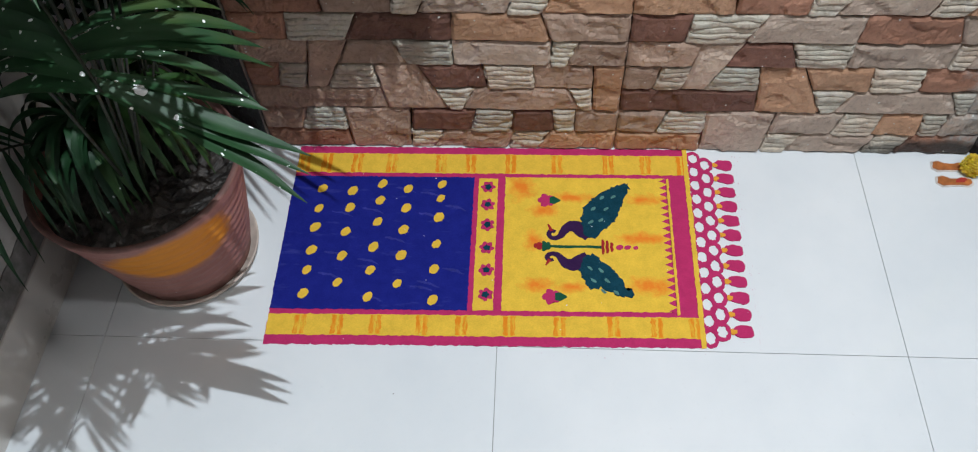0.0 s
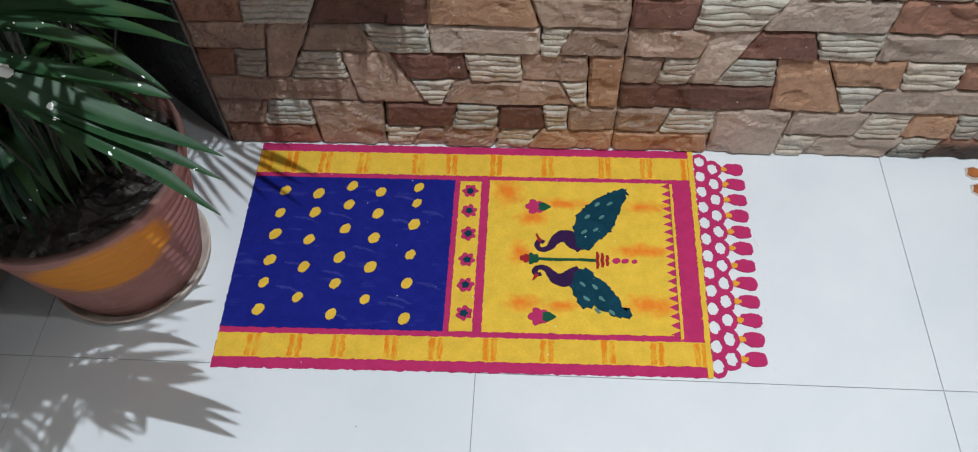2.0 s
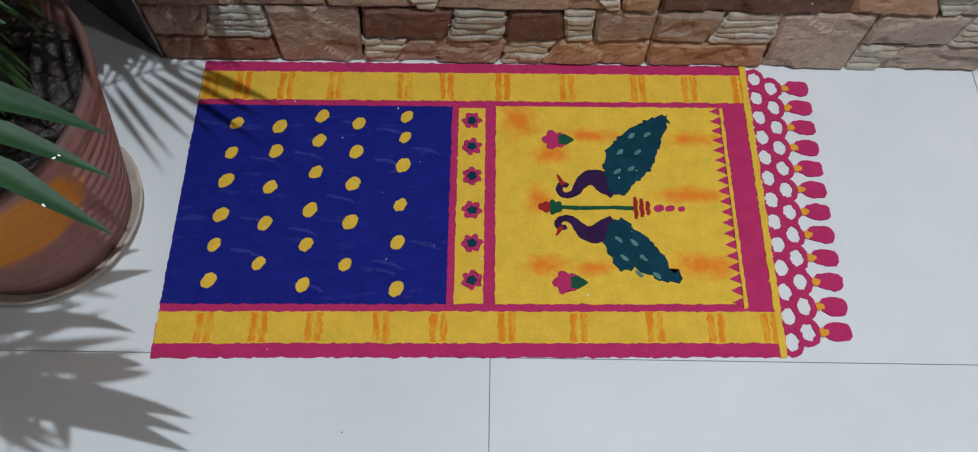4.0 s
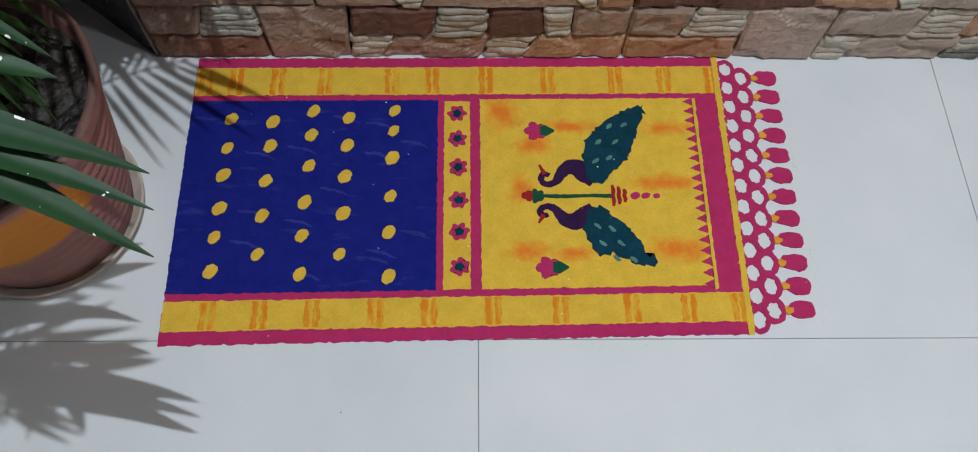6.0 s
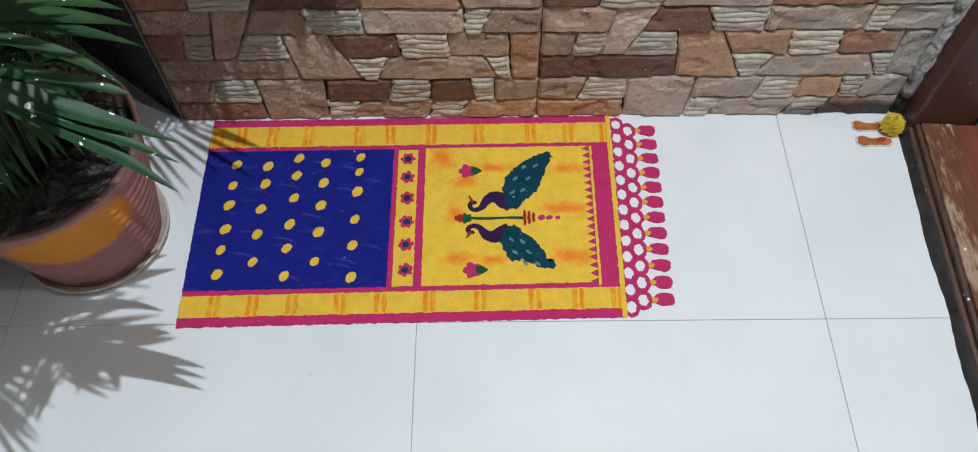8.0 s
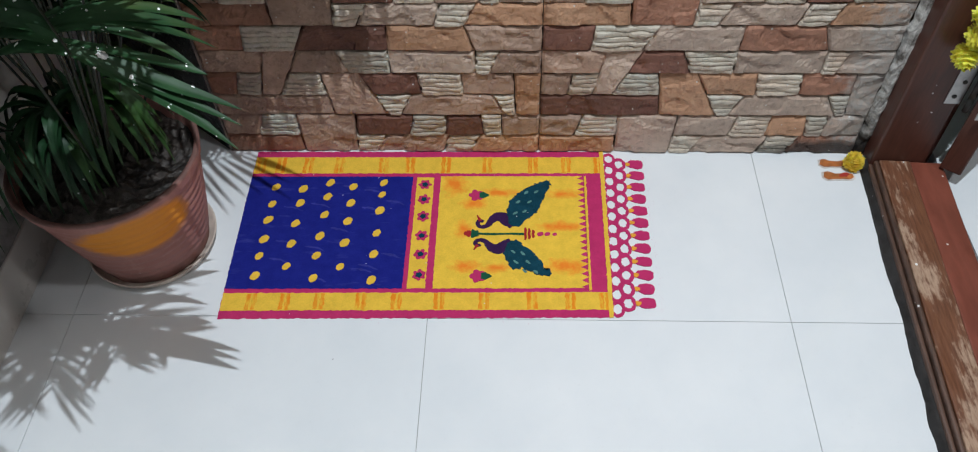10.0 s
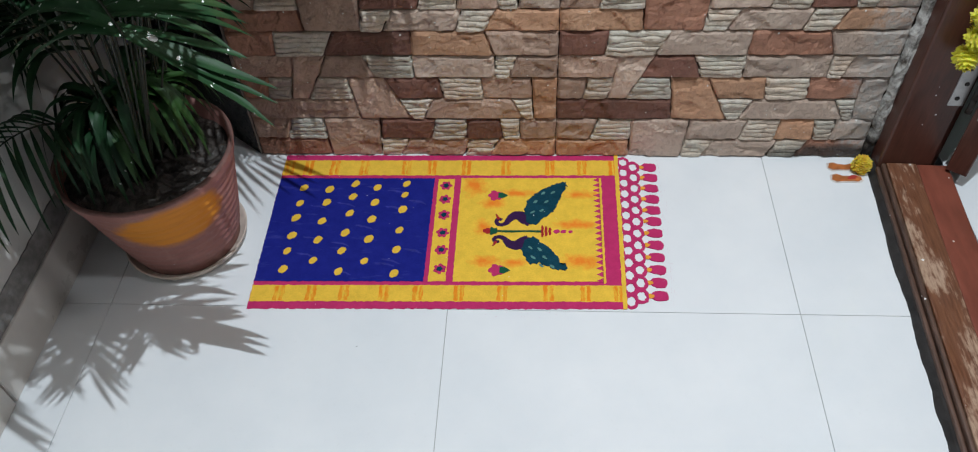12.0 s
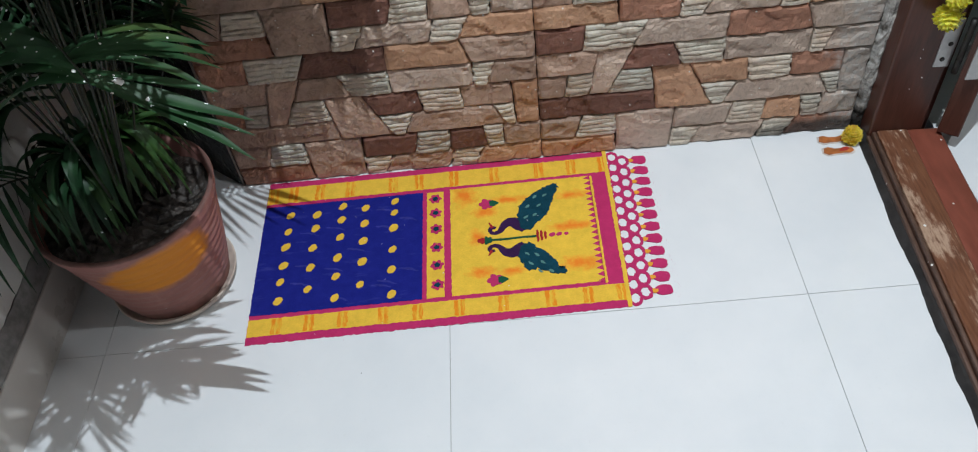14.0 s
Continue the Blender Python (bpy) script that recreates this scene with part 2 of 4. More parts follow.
def leaf_material(name, dark, light, spots=0.0):
    n = Nodes(name, 0.5, spec=0.3)
    tone = n.mix(n.ramp(n.noise(22, 4), 0.3, 0.7), dark, light)
    tone = n.mix(n.ramp(n.noise(6, 3), 0.58, 0.75, 0, 0.5), tone, (0.10, 0.13, 0.022))
    if spots:
        warp = n.t.nodes.new("ShaderNodeVectorMath")
        warp.operation = "ADD"
        n.put(warp.inputs[0], n.co)
        wobble = n.t.nodes.new("ShaderNodeTexNoise")
        n.put(wobble.inputs["Vector"], n.co)
        wobble.inputs["Scale"].default_value = 160
        small = n.t.nodes.new("ShaderNodeVectorMath")
        small.operation = "SCALE"
        n.put(small.inputs[0], wobble.outputs["Color"])
        small.inputs["Scale"].default_value = 0.006
        n.put(warp.inputs[1], small.outputs[0])
        tone = n.mix(n.specks(120, 0.22, spots, warp.outputs[0]), tone, (0.82, 0.83, 0.82))
        tone = n.mix(n.specks(70, 0.20, spots * 0.8, warp.outputs[0]), tone, (0.82, 0.83, 0.82))
        splash = n.math("ADD", n.blob((-0.280, -0.472, 0.626), (0.010, 0.008, 0.02)), n.math("MULTIPLY", n.noise(150, 3), 0.9))
        tone = n.mix(n.math("GREATER_THAN", splash, 0.88), tone, (0.82, 0.83, 0.82))
    n.b.inputs["Subsurface Weight"].default_value = 0.0
    return n.done(tone, n.noise(120, 3), 0.0005, 0.4)


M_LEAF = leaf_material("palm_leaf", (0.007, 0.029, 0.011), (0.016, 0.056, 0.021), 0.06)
# lighter, yellower copy of the palm leaf: lamplight put into the colour
M_LEAF_LIT = leaf_material("lit_palm_leaf", (0.012, 0.040, 0.009), (0.030, 0.080, 0.018), 0.03)
M_SPOTTED = leaf_material("paint_spotted_palm_leaf", (0.010, 0.038, 0.014), (0.022, 0.066, 0.025), 0.5)
M_OVATE = leaf_material("fresh_green_leaf", (0.015, 0.06, 0.012), (0.03, 0.10, 0.02))
M_MARIGOLD = plain("marigold_petal", (0.98, 0.64, 0.07), 0.7, scale=120, vary=0.25)
M_LEMON = plain("yellow_petal", (0.92, 0.78, 0.09), 0.7, scale=120, vary=0.25)
for petal in (M_MARIGOLD, M_LEMON):
    shader = petal.node_tree.nodes["Principled BSDF"]
    shader.inputs["Subsurface Weight"].default_value = 0.6
    shader.inputs["Subsurface Radius"].default_value = (1.0, 0.7, 0.2)
    shader.inputs["Subsurface Scale"].default_value = 0.006
M_TURMERIC = plain("turmeric_paste", (0.42, 0.13, 0.03), 0.7, scale=90, vary=0.4, depth=0.001)
M_CLEAR_RIM = plain("pale_paste_outline", (0.62, 0.55, 0.50), 0.5, scale=90, vary=0.2, depth=0.0006)
M_VERMILION = plain("vermilion_powder", (0.36, 0.03, 0.02), 0.9, scale=120, vary=0.3)
M_THREAD = plain("garland_thread", (0.10, 0.08, 0.05), 0.9)


# ---- building helpers ----
def link(name, bm, material, parent=None, label="", smooth=False):
    """A bmesh as one mesh object."""
    me = bpy.data.meshes.new(name)
    bm.normal_update()
    bm.to_mesh(me)
    bm.free()
    me.materials.append(material)
    if smooth:
        for p in me.polygons:
            p.use_smooth = True
    ob = new(name, me)
    ob.parent = parent
    if label:
        ob["label"] = label
    return ob


def part(name, bm, material, parent, label="", smooth=False):
    return link(name, bm, material, parent, label, smooth)


def thing(name, label, category, place=(0, 0, 0), group="", kind="", turn=0.0):
    ob = new(name)
    ob.matrix_world = pose(*place, 0, 0, turn)
    return tagged(ob, label, category, group, kind)


def box(x0, x1, y0, y1, z0, z1, bevel=0.0, segments=2):
    bm = bmesh.new()
    bmesh.ops.create_cube(bm, size=1.0)
    for v in bm.verts:
        v.co = ((x0 + x1) / 2 + v.co.x * (x1 - x0), (y0 + y1) / 2 + v.co.y * (y1 - y0), (z0 + z1) / 2 + v.co.z * (z1 - z0))
    if bevel:
        bmesh.ops.bevel(bm, geom=list(bm.edges), offset=bevel, segments=segments, affect="EDGES", profile=0.5)
    return bm


def structure(name, bm, material, label, category):
    return tagged(link(name, bm, material), label, category, kind="structure")


def lathe(profile, steps=64, wobble=0.0):
    """A turned form from (radius, height) pairs."""
    bm = bmesh.new()
    rings = []
    for r, z in profile:
        rings.append([bm.verts.new((r * (1 + wobble * noise.noise((math.cos(a) * 2, math.sin(a) * 2, z * 9))) * math.cos(a),
                                    r * (1 + wobble * noise.noise((math.cos(a) * 2, math.sin(a) * 2, z * 9))) * math.sin(a), z))
                      for a in (2 * math.pi * i / steps for i in range(steps))])
    for lo, hi in zip(rings, rings[1:]):
        for i in range(steps):
            j = (i + 1) % steps
            bm.faces.new((lo[i], lo[j], hi[j], hi[i]))
    if profile[0][0] > 1e-5:
        bm.faces.new(rings[0][::-1])
    bm.faces.new(rings[-1])
    return bm


def tube(bm, path, radius, sides=6):
    """A tapering tube along a list of points, added to bm. radius: start and end."""
    rings = []
    for i, p in enumerate(path):
        p = Vector(p)
        d = (Vector(path[min(i + 1, len(path) - 1)]) - Vector(path[max(i - 1, 0)])).normalized()
        u = d.orthogonal().normalized()
        w = d.cross(u)
        r = radius[0] + (radius[1] - radius[0]) * i / (len(path) - 1)
        rings.append([bm.verts.new(p + r * (math.cos(a) * u + math.sin(a) * w)) for a in (2 * math.pi * k / sides for k in range(sides))])
    for lo, hi in zip(rings, rings[1:]):
        # the nearest match keeps the tube from twisting
        s = min(range(sides), key=lambda k: (hi[k].co - lo[0].co).length)
        for k in range(sides):
            bm.faces.new((lo[k], lo[(k + 1) % sides], hi[(k + 1 + s) % sides], hi[(k + s) % sides]))
    bm.faces.new(rings[0][::-1])
    bm.faces.new(rings[-1])


def sheet(outline, z0, z1, ragged=0.0009, step=0.004):
    """A thin layer of powder with a ragged edge."""
    pts = []
    for (ax, ay), (bx, by) in zip(outline, outline[1:] + outline[:1]):
        k = max(1, int(math.hypot(bx - ax, by - ay) / step))
        pts += [(ax + (bx - ax) * i / k, ay + (by - ay) * i / k) for i in range(k)]
    bm = bmesh.new()
    top, low = [], []
    for x, y in pts:
        dx = ragged * noise.noise((x * 210, y * 210, 3.1)) + 0.5 * ragged * noise.noise((x * 700, y * 700, 9))
        dy = ragged * noise.noise((x * 210, y * 210, 7.7)) + 0.5 * ragged * noise.noise((x * 700, y * 700, 5))
        top.append(bm.verts.new((x + dx, y + dy, z1)))
        low.append(bm.verts.new((x + 1.4 * dx, y + 1.4 * dy, z0)))
    face = bm.faces.new(top)
    for i in range(len(pts)):
        j = (i + 1) % len(pts)
        bm.faces.new((low[i], low[j], top[j], top[i]))
    bmesh.ops.triangulate(bm, faces=[face])
    bmesh.ops.recalc_face_normals(bm, faces=list(bm.faces))
    return bm


def oval(x, y, rx, ry, turn=0.0, n=18):
    c, s = math.cos(radians(turn)), math.sin(radians(turn))
    return [(x + rx * math.cos(a) * c - ry * math.sin(a) * s, y + rx * math.cos(a) * s + ry * math.sin(a) * c) for a in (2 * math.pi * i / n for i in range(n))]


def stroke(points, widths):
    """The outline of a drawn line of changing width."""
    left, right = [], []
    for i, (x, y) in enumerate(points):
        ax, ay = points[max(i - 1, 0)]
        bx, by = points[min(i + 1, len(points) - 1)]
        d = math.hypot(bx - ax, by - ay)
        nx, ny, w = -(by - ay) / d, (bx - ax) / d, widths[i] / 2
        left.append((x + nx * w, y + ny * w))
        right.append((x - nx * w, y - ny * w))
    return left + right[::-1]


# ---- structure: floor ----
JOINT_X = [-1.2, -0.6, 0.0, 0.6, 1.2]
JOINT_Y = [-2.188, -1.588, -0.988, -0.388, 0.212, 0.812]
floor = structure("floor", box(-0.75, 0.90, -2.2, 0.45, -0.05, -0.0025), M_GROUT, "white glazed floor tiles with thin dark joints", "floor")


def door_x(y):
    """The foot of the doorstep, which is not quite square to the stone wall."""
    return 0.812 + 0.05 * y


for x0, x1 in zip(JOINT_X, JOINT_X[1:]):
    for y0, y1 in zip(JOINT_Y, JOINT_Y[1:]):
        a, b, c, d = max(x0, -0.70), min(x1, 0.83), max(y0, -2.188), min(y1, 0.40)
        if b - a < 0.02 or d - c < 0.02:
            continue
        g = 0.00045
        part("floor_tile", box(a + g, b - g, c + g, d - g, -0.012, 0.0, 0.0003, 1), M_TILE, floor)

# ---- structure: walls and ceiling ----
wall_back = structure("wall_north", box(-0.414, 0.86, 0.016, 0.14, -0.05, 2.6), M_MORTAR, "wall clad in split stone relief tiles", "wall")
structure("wall_west", box(-0.83, -0.694, -2.2, 0.42, -0.05, 2.6), M_PAINT, "stained off-white painted wall", "wall")
# unseen south wall and ceiling, added to close the place with little bounce
structure("wall_south", box(-0.83, 1.05, -2.32, -2.2, -0.05, 2.6), M_UNSEEN_GREY, "unseen closing wall, dark to cut bounced light", "wall")
structure("ceiling", box(-0.83, 3.1, -2.32, 1.0, 2.6, 2.7), M_UNSEEN_GREY, "unseen closing ceiling, dark to cut bounced light", "ceiling")
# black polished panel that closes the corner behind the plant, at 45 degrees
corner = structure("wall_corner_panel", box(0.0, 0.46, 0.0, 0.04, -0.05, 2.6, 0.002, 1), M_BLACK, "black polished granite corner panel", "panel")
corner.matrix_world = pose(-0.4185, 0.000, 0, 0, 0, 142)
structure("trim_tile_edge", box(-0.4180, -0.4145, -0.0015, 0.016, 0.0, 2.6), M_EDGE, "pale cut edge of the stone cladding", "trim")
corner.data.transform(Matrix.Translation((0.0, -0.04, 0)))

skirting = thing("baseboard", "cream tile skirting with a dark joint along a stained wall", "baseboard", kind="structure")
for y0, y1 in ((-1.79, -1.192), (-1.188, -0.590), (-0.586, 0.012), (0.016, 0.30)):
    part("skirting_tile", box(-0.694, -0.684, y0, y1, 0.0, 0.098, 0.0015, 1), M_SKIRT, skirting)


def cement_ledge():
    bm = bmesh.new()
    rows = []
    for i in range(140):
        y = -1.9 + i * 0.0155
        top = 0.143 + 0.008 * noise.noise((y * 9, 1, 0)) + 0.005 * noise.noise((y * 40, 2, 0))
        out = 0.006 + 0.003 * noise.noise((y * 14, 4, 0))
        rows.append([bm.verts.new(c) for c in ((-0.70, y, 0.094), (-0.694 + out, y, 0.0985), (-0.694 + out * 0.8, y, 0.12 + 0.003 * noise.noise((y * 60, 0, 0))), (-0.694 + 0.002, y, top), (-0.70, y, top + 0.001))])
    for a, b in zip(rows, rows[1:]):
        for k in range(4):
            bm.faces.new((a[k], a[k + 1], b[k + 1], b[k]))
    bmesh.ops.recalc_face_normals(bm, faces=list(bm.faces))
    return bm


structure("trim_cement", cement_ledge(), M_CEMENT, "rough grey cement strip above the skirting", "trim")

# ---- structure: doorway, its step, frame and the room behind ----
TURN = -2.86
# unseen wall pieces round the doorway, in the same low-bounce grey
structure("wall_east", box(0.0, 0.13, -2.2, -1.06, -0.05, 2.6), M_UNSEEN_GREY, "unseen closing wall beside the door, dark to cut bounced light", "wall").matrix_world = pose(0.812, 0, 0, 0, 0, TURN)
structure("wall_lintel", box(0.0, 0.13, -1.06, 0.1, 2.1, 2.6), M_UNSEEN_GREY, "unseen closing wall over the door, dark to cut bounced light", "wall").matrix_world = pose(0.812, 0, 0, 0, 0, TURN)
structure("floor_room", box(0.945, 3.0, -2.3, 0.95, -0.05, 0.004), M_TILE, "white floor of the room behind the door", "floor")
structure("wall_room_far", box(2.95, 3.05, -2.3, 1.0, -0.05, 2.6), M_ROOM, "white wall of the room behind", "wall")
structure("wall_room_west", box(0.862, 0.95, 0.03, 1.0, -0.05, 2.6), M_PALE_GREEN, "pale green wall edge behind the door frame", "wall")
structure("wall_room_side", box(0.95, 3.05, 0.9, 1.0, -0.05, 2.6), M_PALE_GREEN, "pale wall of the room behind", "wall")

step = thing("doorstep", "worn brown wooden doorstep with a black tarred edge", "doorstep", (0.804, 0, 0), turn=TURN)


def wavy_strip():
    bm = bmesh.new()
    rows = []
    for i in range(120):
        y = -0.02 - i * 0.0125
        w = 0.003 * noise.noise((y * 16, 0.5, 0)) + 0.0015 * noise.noise((y * 55, 0.9, 0))
        rows.append([bm.verts.new(c) for c in ((-0.007 + 1.6 * w, y, -0.001), (-0.004 + 1.6 * w, y, 0.004), (0.002 + w * 0.5, y, 0.010), (0.006, y, 0.013), (0.03, y, 0.013), (0.03, y, -0.001))])
    for a, b in zip(rows, rows[1:]):
        for k in range(5):
            bm.faces.new((a[k], a[k + 1], b[k + 1], b[k]))
    bmesh.ops.recalc_face_normals(bm, faces=list(bm.faces))
    return bm


part("edge_strip", wavy_strip(), M_TAR, step, "black tarred wavy edge strip")
part("moulding", box(0.005, 0.0125, -1.5, -0.046, 0.0, 0.0195, 0.003), M_MOULD, step, "scuffed dark moulding")
part("moulding", box(0.013, 0.0205, -1.5, -0.046, 0.0, 0.0285, 0.003), M_MOULD, step, "scuffed dark moulding")
part("plank", box(0.021, 0.076, -1.5, -0.047, 0.0, 0.031, 0.0025), M_PLANK, step, "brown plank with bare worn patches")
part("plank", box(0.0765, 0.135, -1.5, -0.047, 0.0, 0.029, 0.0025), M_REDWOOD, step, "red-painted plank")

frame_post = thing("door_frame", "dark brown varnished wooden door frame post", "door frame", (0.812, 0, 0), turn=TURN)
part("post", box(0.0, 0.098, -0.046, 0.02, 0.0, 2.1, 0.004), M_FRAME, frame_post)
part("stop", box(0.098, 0.112, -0.030, 0.02, 0.0, 2.1, 0.002), M_FRAME, frame_post)
part("head", box(0.0, 0.1, -1.06, -0.047, 2.0, 2.1, 0.004), M_FRAME, frame_post)
part("post", box(0.0, 0.098, -1.06, -1.0, 0.032, 2.0, 0.004), M_FRAME, frame_post)

door = thing("door", "dark brown wooden door leaf standing open", "door", (0.812, 0, 0), turn=TURN)
leaf = box(-0.0, 0.85, -0.019, 0.019, 0.036, 1.99, 0.002)
leaf.transform(pose(0.130, -0.076, 0, 0, 0, 57))
part("leaf", leaf, M_FRAME, door)

hinge = thing("hinge", "steel butt hinge screwed to the door frame", "hinge", (0.812, 0, 0), turn=TURN)
plate = part("plate", box(0.072, 0.0985, -0.0485, -0.0455, 0.175, 0.275, 0.0006, 1), M_STEEL, hinge)
part("plate", box(0.112, 0.140, -0.0885, -0.0855, 0.175, 0.275, 0.0006, 1), M_STEEL, hinge)
knuckle = lathe([(0.0055, 0.170), (0.0055, 0.198), (0.0048, 0.1985), (0.0048, 0.2), (0.0055, 0.2005), (0.0055, 0.248), (0.0048, 0.2485), (0.0055, 0.25), (0.0055, 0.28)], 14)
knuckle.transform(Matrix.Translation((0.106, -0.060, 0)))
part("knuckle", knuckle, M_DARK_STEEL, hinge, "dark hinge knuckle", True)
for x, z in ((0.083, 0.192), (0.088, 0.224), (0.083, 0.256)):
    screw = lathe([(0.0042, 0.0), (0.0042, 0.0012), (0.0028, 0.0018)], 12)
    screw.transform(pose(x, -0.0484, z, 90, 0, 0))
    part("screw", screw, M_DARK_STEEL, hinge, "dark countersunk screw")

# ---- ceiling lamp, above the view ----
ceiling_lamp = thing("ceiling_lamp", "round white ceiling lamp", "lamp", (LAMP[0], LAMP[1], 0))
rim = lathe([(0.09, 2.6), (0.095, 2.585), (0.095, 2.45), (0.088, 2.44), (0.088, 2.58)], 40)
part("housing", rim, M_UNSEEN_GREY, ceiling_lamp, "white lamp housing")
room_lamp = thing("ceiling_lamp", "white ceiling lamp of the room behind", "lamp", (1.40, -0.85, 0))
part("housing", lathe([(0.10, 2.6), (0.105, 2.585), (0.105, 2.38), (0.098, 2.37), (0.098, 2.58)], 40), M_ROOM, room_lamp, "white lamp housing")

# ---- stone cladding: one relief pattern, repeated tile by tile ----
COURSE = (0.0, 0.045, 0.097, 0.147, 0.197, 0.247, 0.300)
TILE_W = 0.603
# course, height in courses, left joint (foot, head), right joint (foot, head) in mm; kind: s slab, l layered
PATTERN = [
    (0, 1, "s", 0, 0, 147, 142), (0, 2, "s", 147, 144, 250, 256), (0, 1, "l", 250, 254, 289, 311), (0, 1, "s", 289, 311, 419, 433), (0, 1, "l", 419, 433, 470, 491), (0, 1, "s", 470, 491, 603, 603),
    (1, 1, "s", 0, 0, 66, 81), (1, 1, "l", 66, 81, 145, 144), (1, 1, "s", 254, 258, 356, 368), (1, 1, "l", 356, 368, 424, 429), (1, 1, "s", 424, 429, 499, 493), (1, 1, "l", 499, 493, 531, 532), (1, 1, "s", 531, 532, 603, 603),
    (2, 1, "s", 0, 0, 220, 214), (2, 2, "s", 220, 208, 324, 276), (2, 1, "l", 324, 300, 345, 367), (2, 1, "s", 345, 367, 542, 517),
]
PATTERN_B = [
    (2, 1, "l", 542, 517, 559, 555), (2, 2, "s", 559, 554, 603, 603),
    (3, 1, "s", 0, 0, 48, 57), (3, 1, "l", 48, 57, 93, 103), (3, 2, "s", 93, 113, 128, 175), (3, 1, "l", 128, 152, 214, 208), (3, 1, "s", 300, 276, 387, 381), (3, 1, "l", 387, 381, 463, 460), (3, 1, "s", 463, 460, 556, 554),
    (4, 1, "s", 0, 0, 103, 113), (4, 1, "s", 152, 175, 262, 244), (4, 1, "l", 262, 244, 336, 335), (4, 1, "s", 336, 335, 487, 488), (4, 1, "l", 487, 488, 512, 528), (4, 1, "s", 512, 528, 603, 603),
    (5, 1, "s", 0, 0, 83, 89), (5, 1, "l", 83, 89, 171, 197), (5, 1, "s", 171, 197, 336, 338), (5, 1, "s", 336, 338, 487, 470), (5, 1, "s", 487, 470, 603, 603),
]
# colours of the slabs in pattern order, tile by tile: g grey-brown, p pale grey, d dark red, o ochre, r red-brown
TINTS = {
    0: "rggo" + "gddg" + "gggo" + "rgdg" + "ggpg" + "rdog",
    1: "oppr" + "gpop" + "dopp" + "gpor" + "gdpp" + "dprp",
    2: "rgpo" + "gdgp" + "gogo" + "grpg" + "pgog" + "gdgo",
    3: "orpo" + "gpdg" + "rgpg" + "dgop" + "grgo" + "gpdg",
}
KEY = {"g": 0, "p": 1, "d": 2, "o": 3, "r": 5}


def stone(quad, seed, layered):
    """A split stone over a four-sided outline (foot left, foot right, head right, head left), its face towards -y."""
    (ax, az), (bx, bz), (cx, cz), (dx, dz) = quad
    w, h = max(bx - ax, cx - dx), dz - az
    nx, ny = max(5, int(w / 0.0045)), max(6, int(h / 0.0045))
    if layered:
        ny = 6 * max(4, round(h / 0.0098))
    bm = bmesh.new()
    grid = []
    for j in range(ny + 1):
        row = []
        v = j / ny
        for i in range(nx + 1):
            u = i / nx
            x = (ax + (bx - ax) * u) * (1 - v) + (dx + (cx - dx) * u) * v
            z = az + (dz - az) * v
            edge = min(u * w, (1 - u) * w, v * h, (1 - v) * h)
            lift = 0.0048 * min(1.0, edge / 0.0020) ** 0.5
            if layered:
                k = v * ny / 6
                layer = math.floor(min(k, ny / 6 - 0.001))
                f = k - layer
                # layers of uneven thickness, each with its own depth and breaks
                count = ny // 6
                low = layer + (0.38 * noise.noise((layer * 2.7, seed, 8)) if layer else 0)
                high = layer + 1 + (0.38 * noise.noise((layer * 2.7 + 2.7, seed, 8)) if layer < count - 1 else 0)
                z = az + (dz - az) * (low + (high - low) * f) / count
                lift = 0.0062 * (0.30 + 0.70 * (math.sin(math.pi * min(1, max(0, f))) ** 0.20)) * min(1.0, (min(u, 1 - u) * w + 0.0008) / 0.0025)
                lift *= 0.62 + 0.38 * max(0.0, min(1.0, 0.5 + 6 * noise.noise((x * 17, layer * 7.3, seed))))
                lift += 0.0026 * noise.noise((seed * 3.1 + layer * 5.7, x * 26, 0)) + 0.0012 * noise.noise((x * 120, layer, seed))
                z += 0.0024 * noise.noise((x * 38, layer + seed, 4)) * (1 if 0 < j < ny else 0)
                x += 0.004 * noise.noise((layer * 3.3, seed, 1)) * (1 if i in (0, nx) else 0)
            else:
                lift += 0.0030 * noise.noise((x * 15, z * 19, seed)) * min(1, edge / 0.003)
                lift += 0.0016 * noise.noise((x * 75, z * 75, seed + 9)) + 0.0009 * noise.noise((x * 190, z * 190, seed)) * min(1, edge / 0.003)
                # a few split ledges
                lift -= 0.0034 * max(0.0, min(1.0, 30 * (noise.noise((x * 17 + z * 9, z * 24, seed + 40)) - 0.22)))
                if 0 < j < ny:
                    x += 0.0022 * noise.noise((z * 70, seed, 2 + (i > nx / 2))) * (1 if i in (0, nx) else 0.3)
                if 0 < i < nx:
                    z += 0.0014 * noise.noise((x * 60, seed, 6 + (j > ny / 2)))
                # corners rounded off
                corner_near = max(abs(u - 0.5) * w - w / 2 + 0.007, 0) * max(abs(v - 0.5) * h - h / 2 + 0.007, 0)
                lift -= 60 * corner_near
            row.append(bm.verts.new((x, -max(lift, -0.001), z)))
        grid.append(row)
    for j in range(ny):
        for i in range(nx):
            bm.faces.new((grid[j][i], grid[j][i + 1], grid[j + 1][i + 1], grid[j + 1][i]))
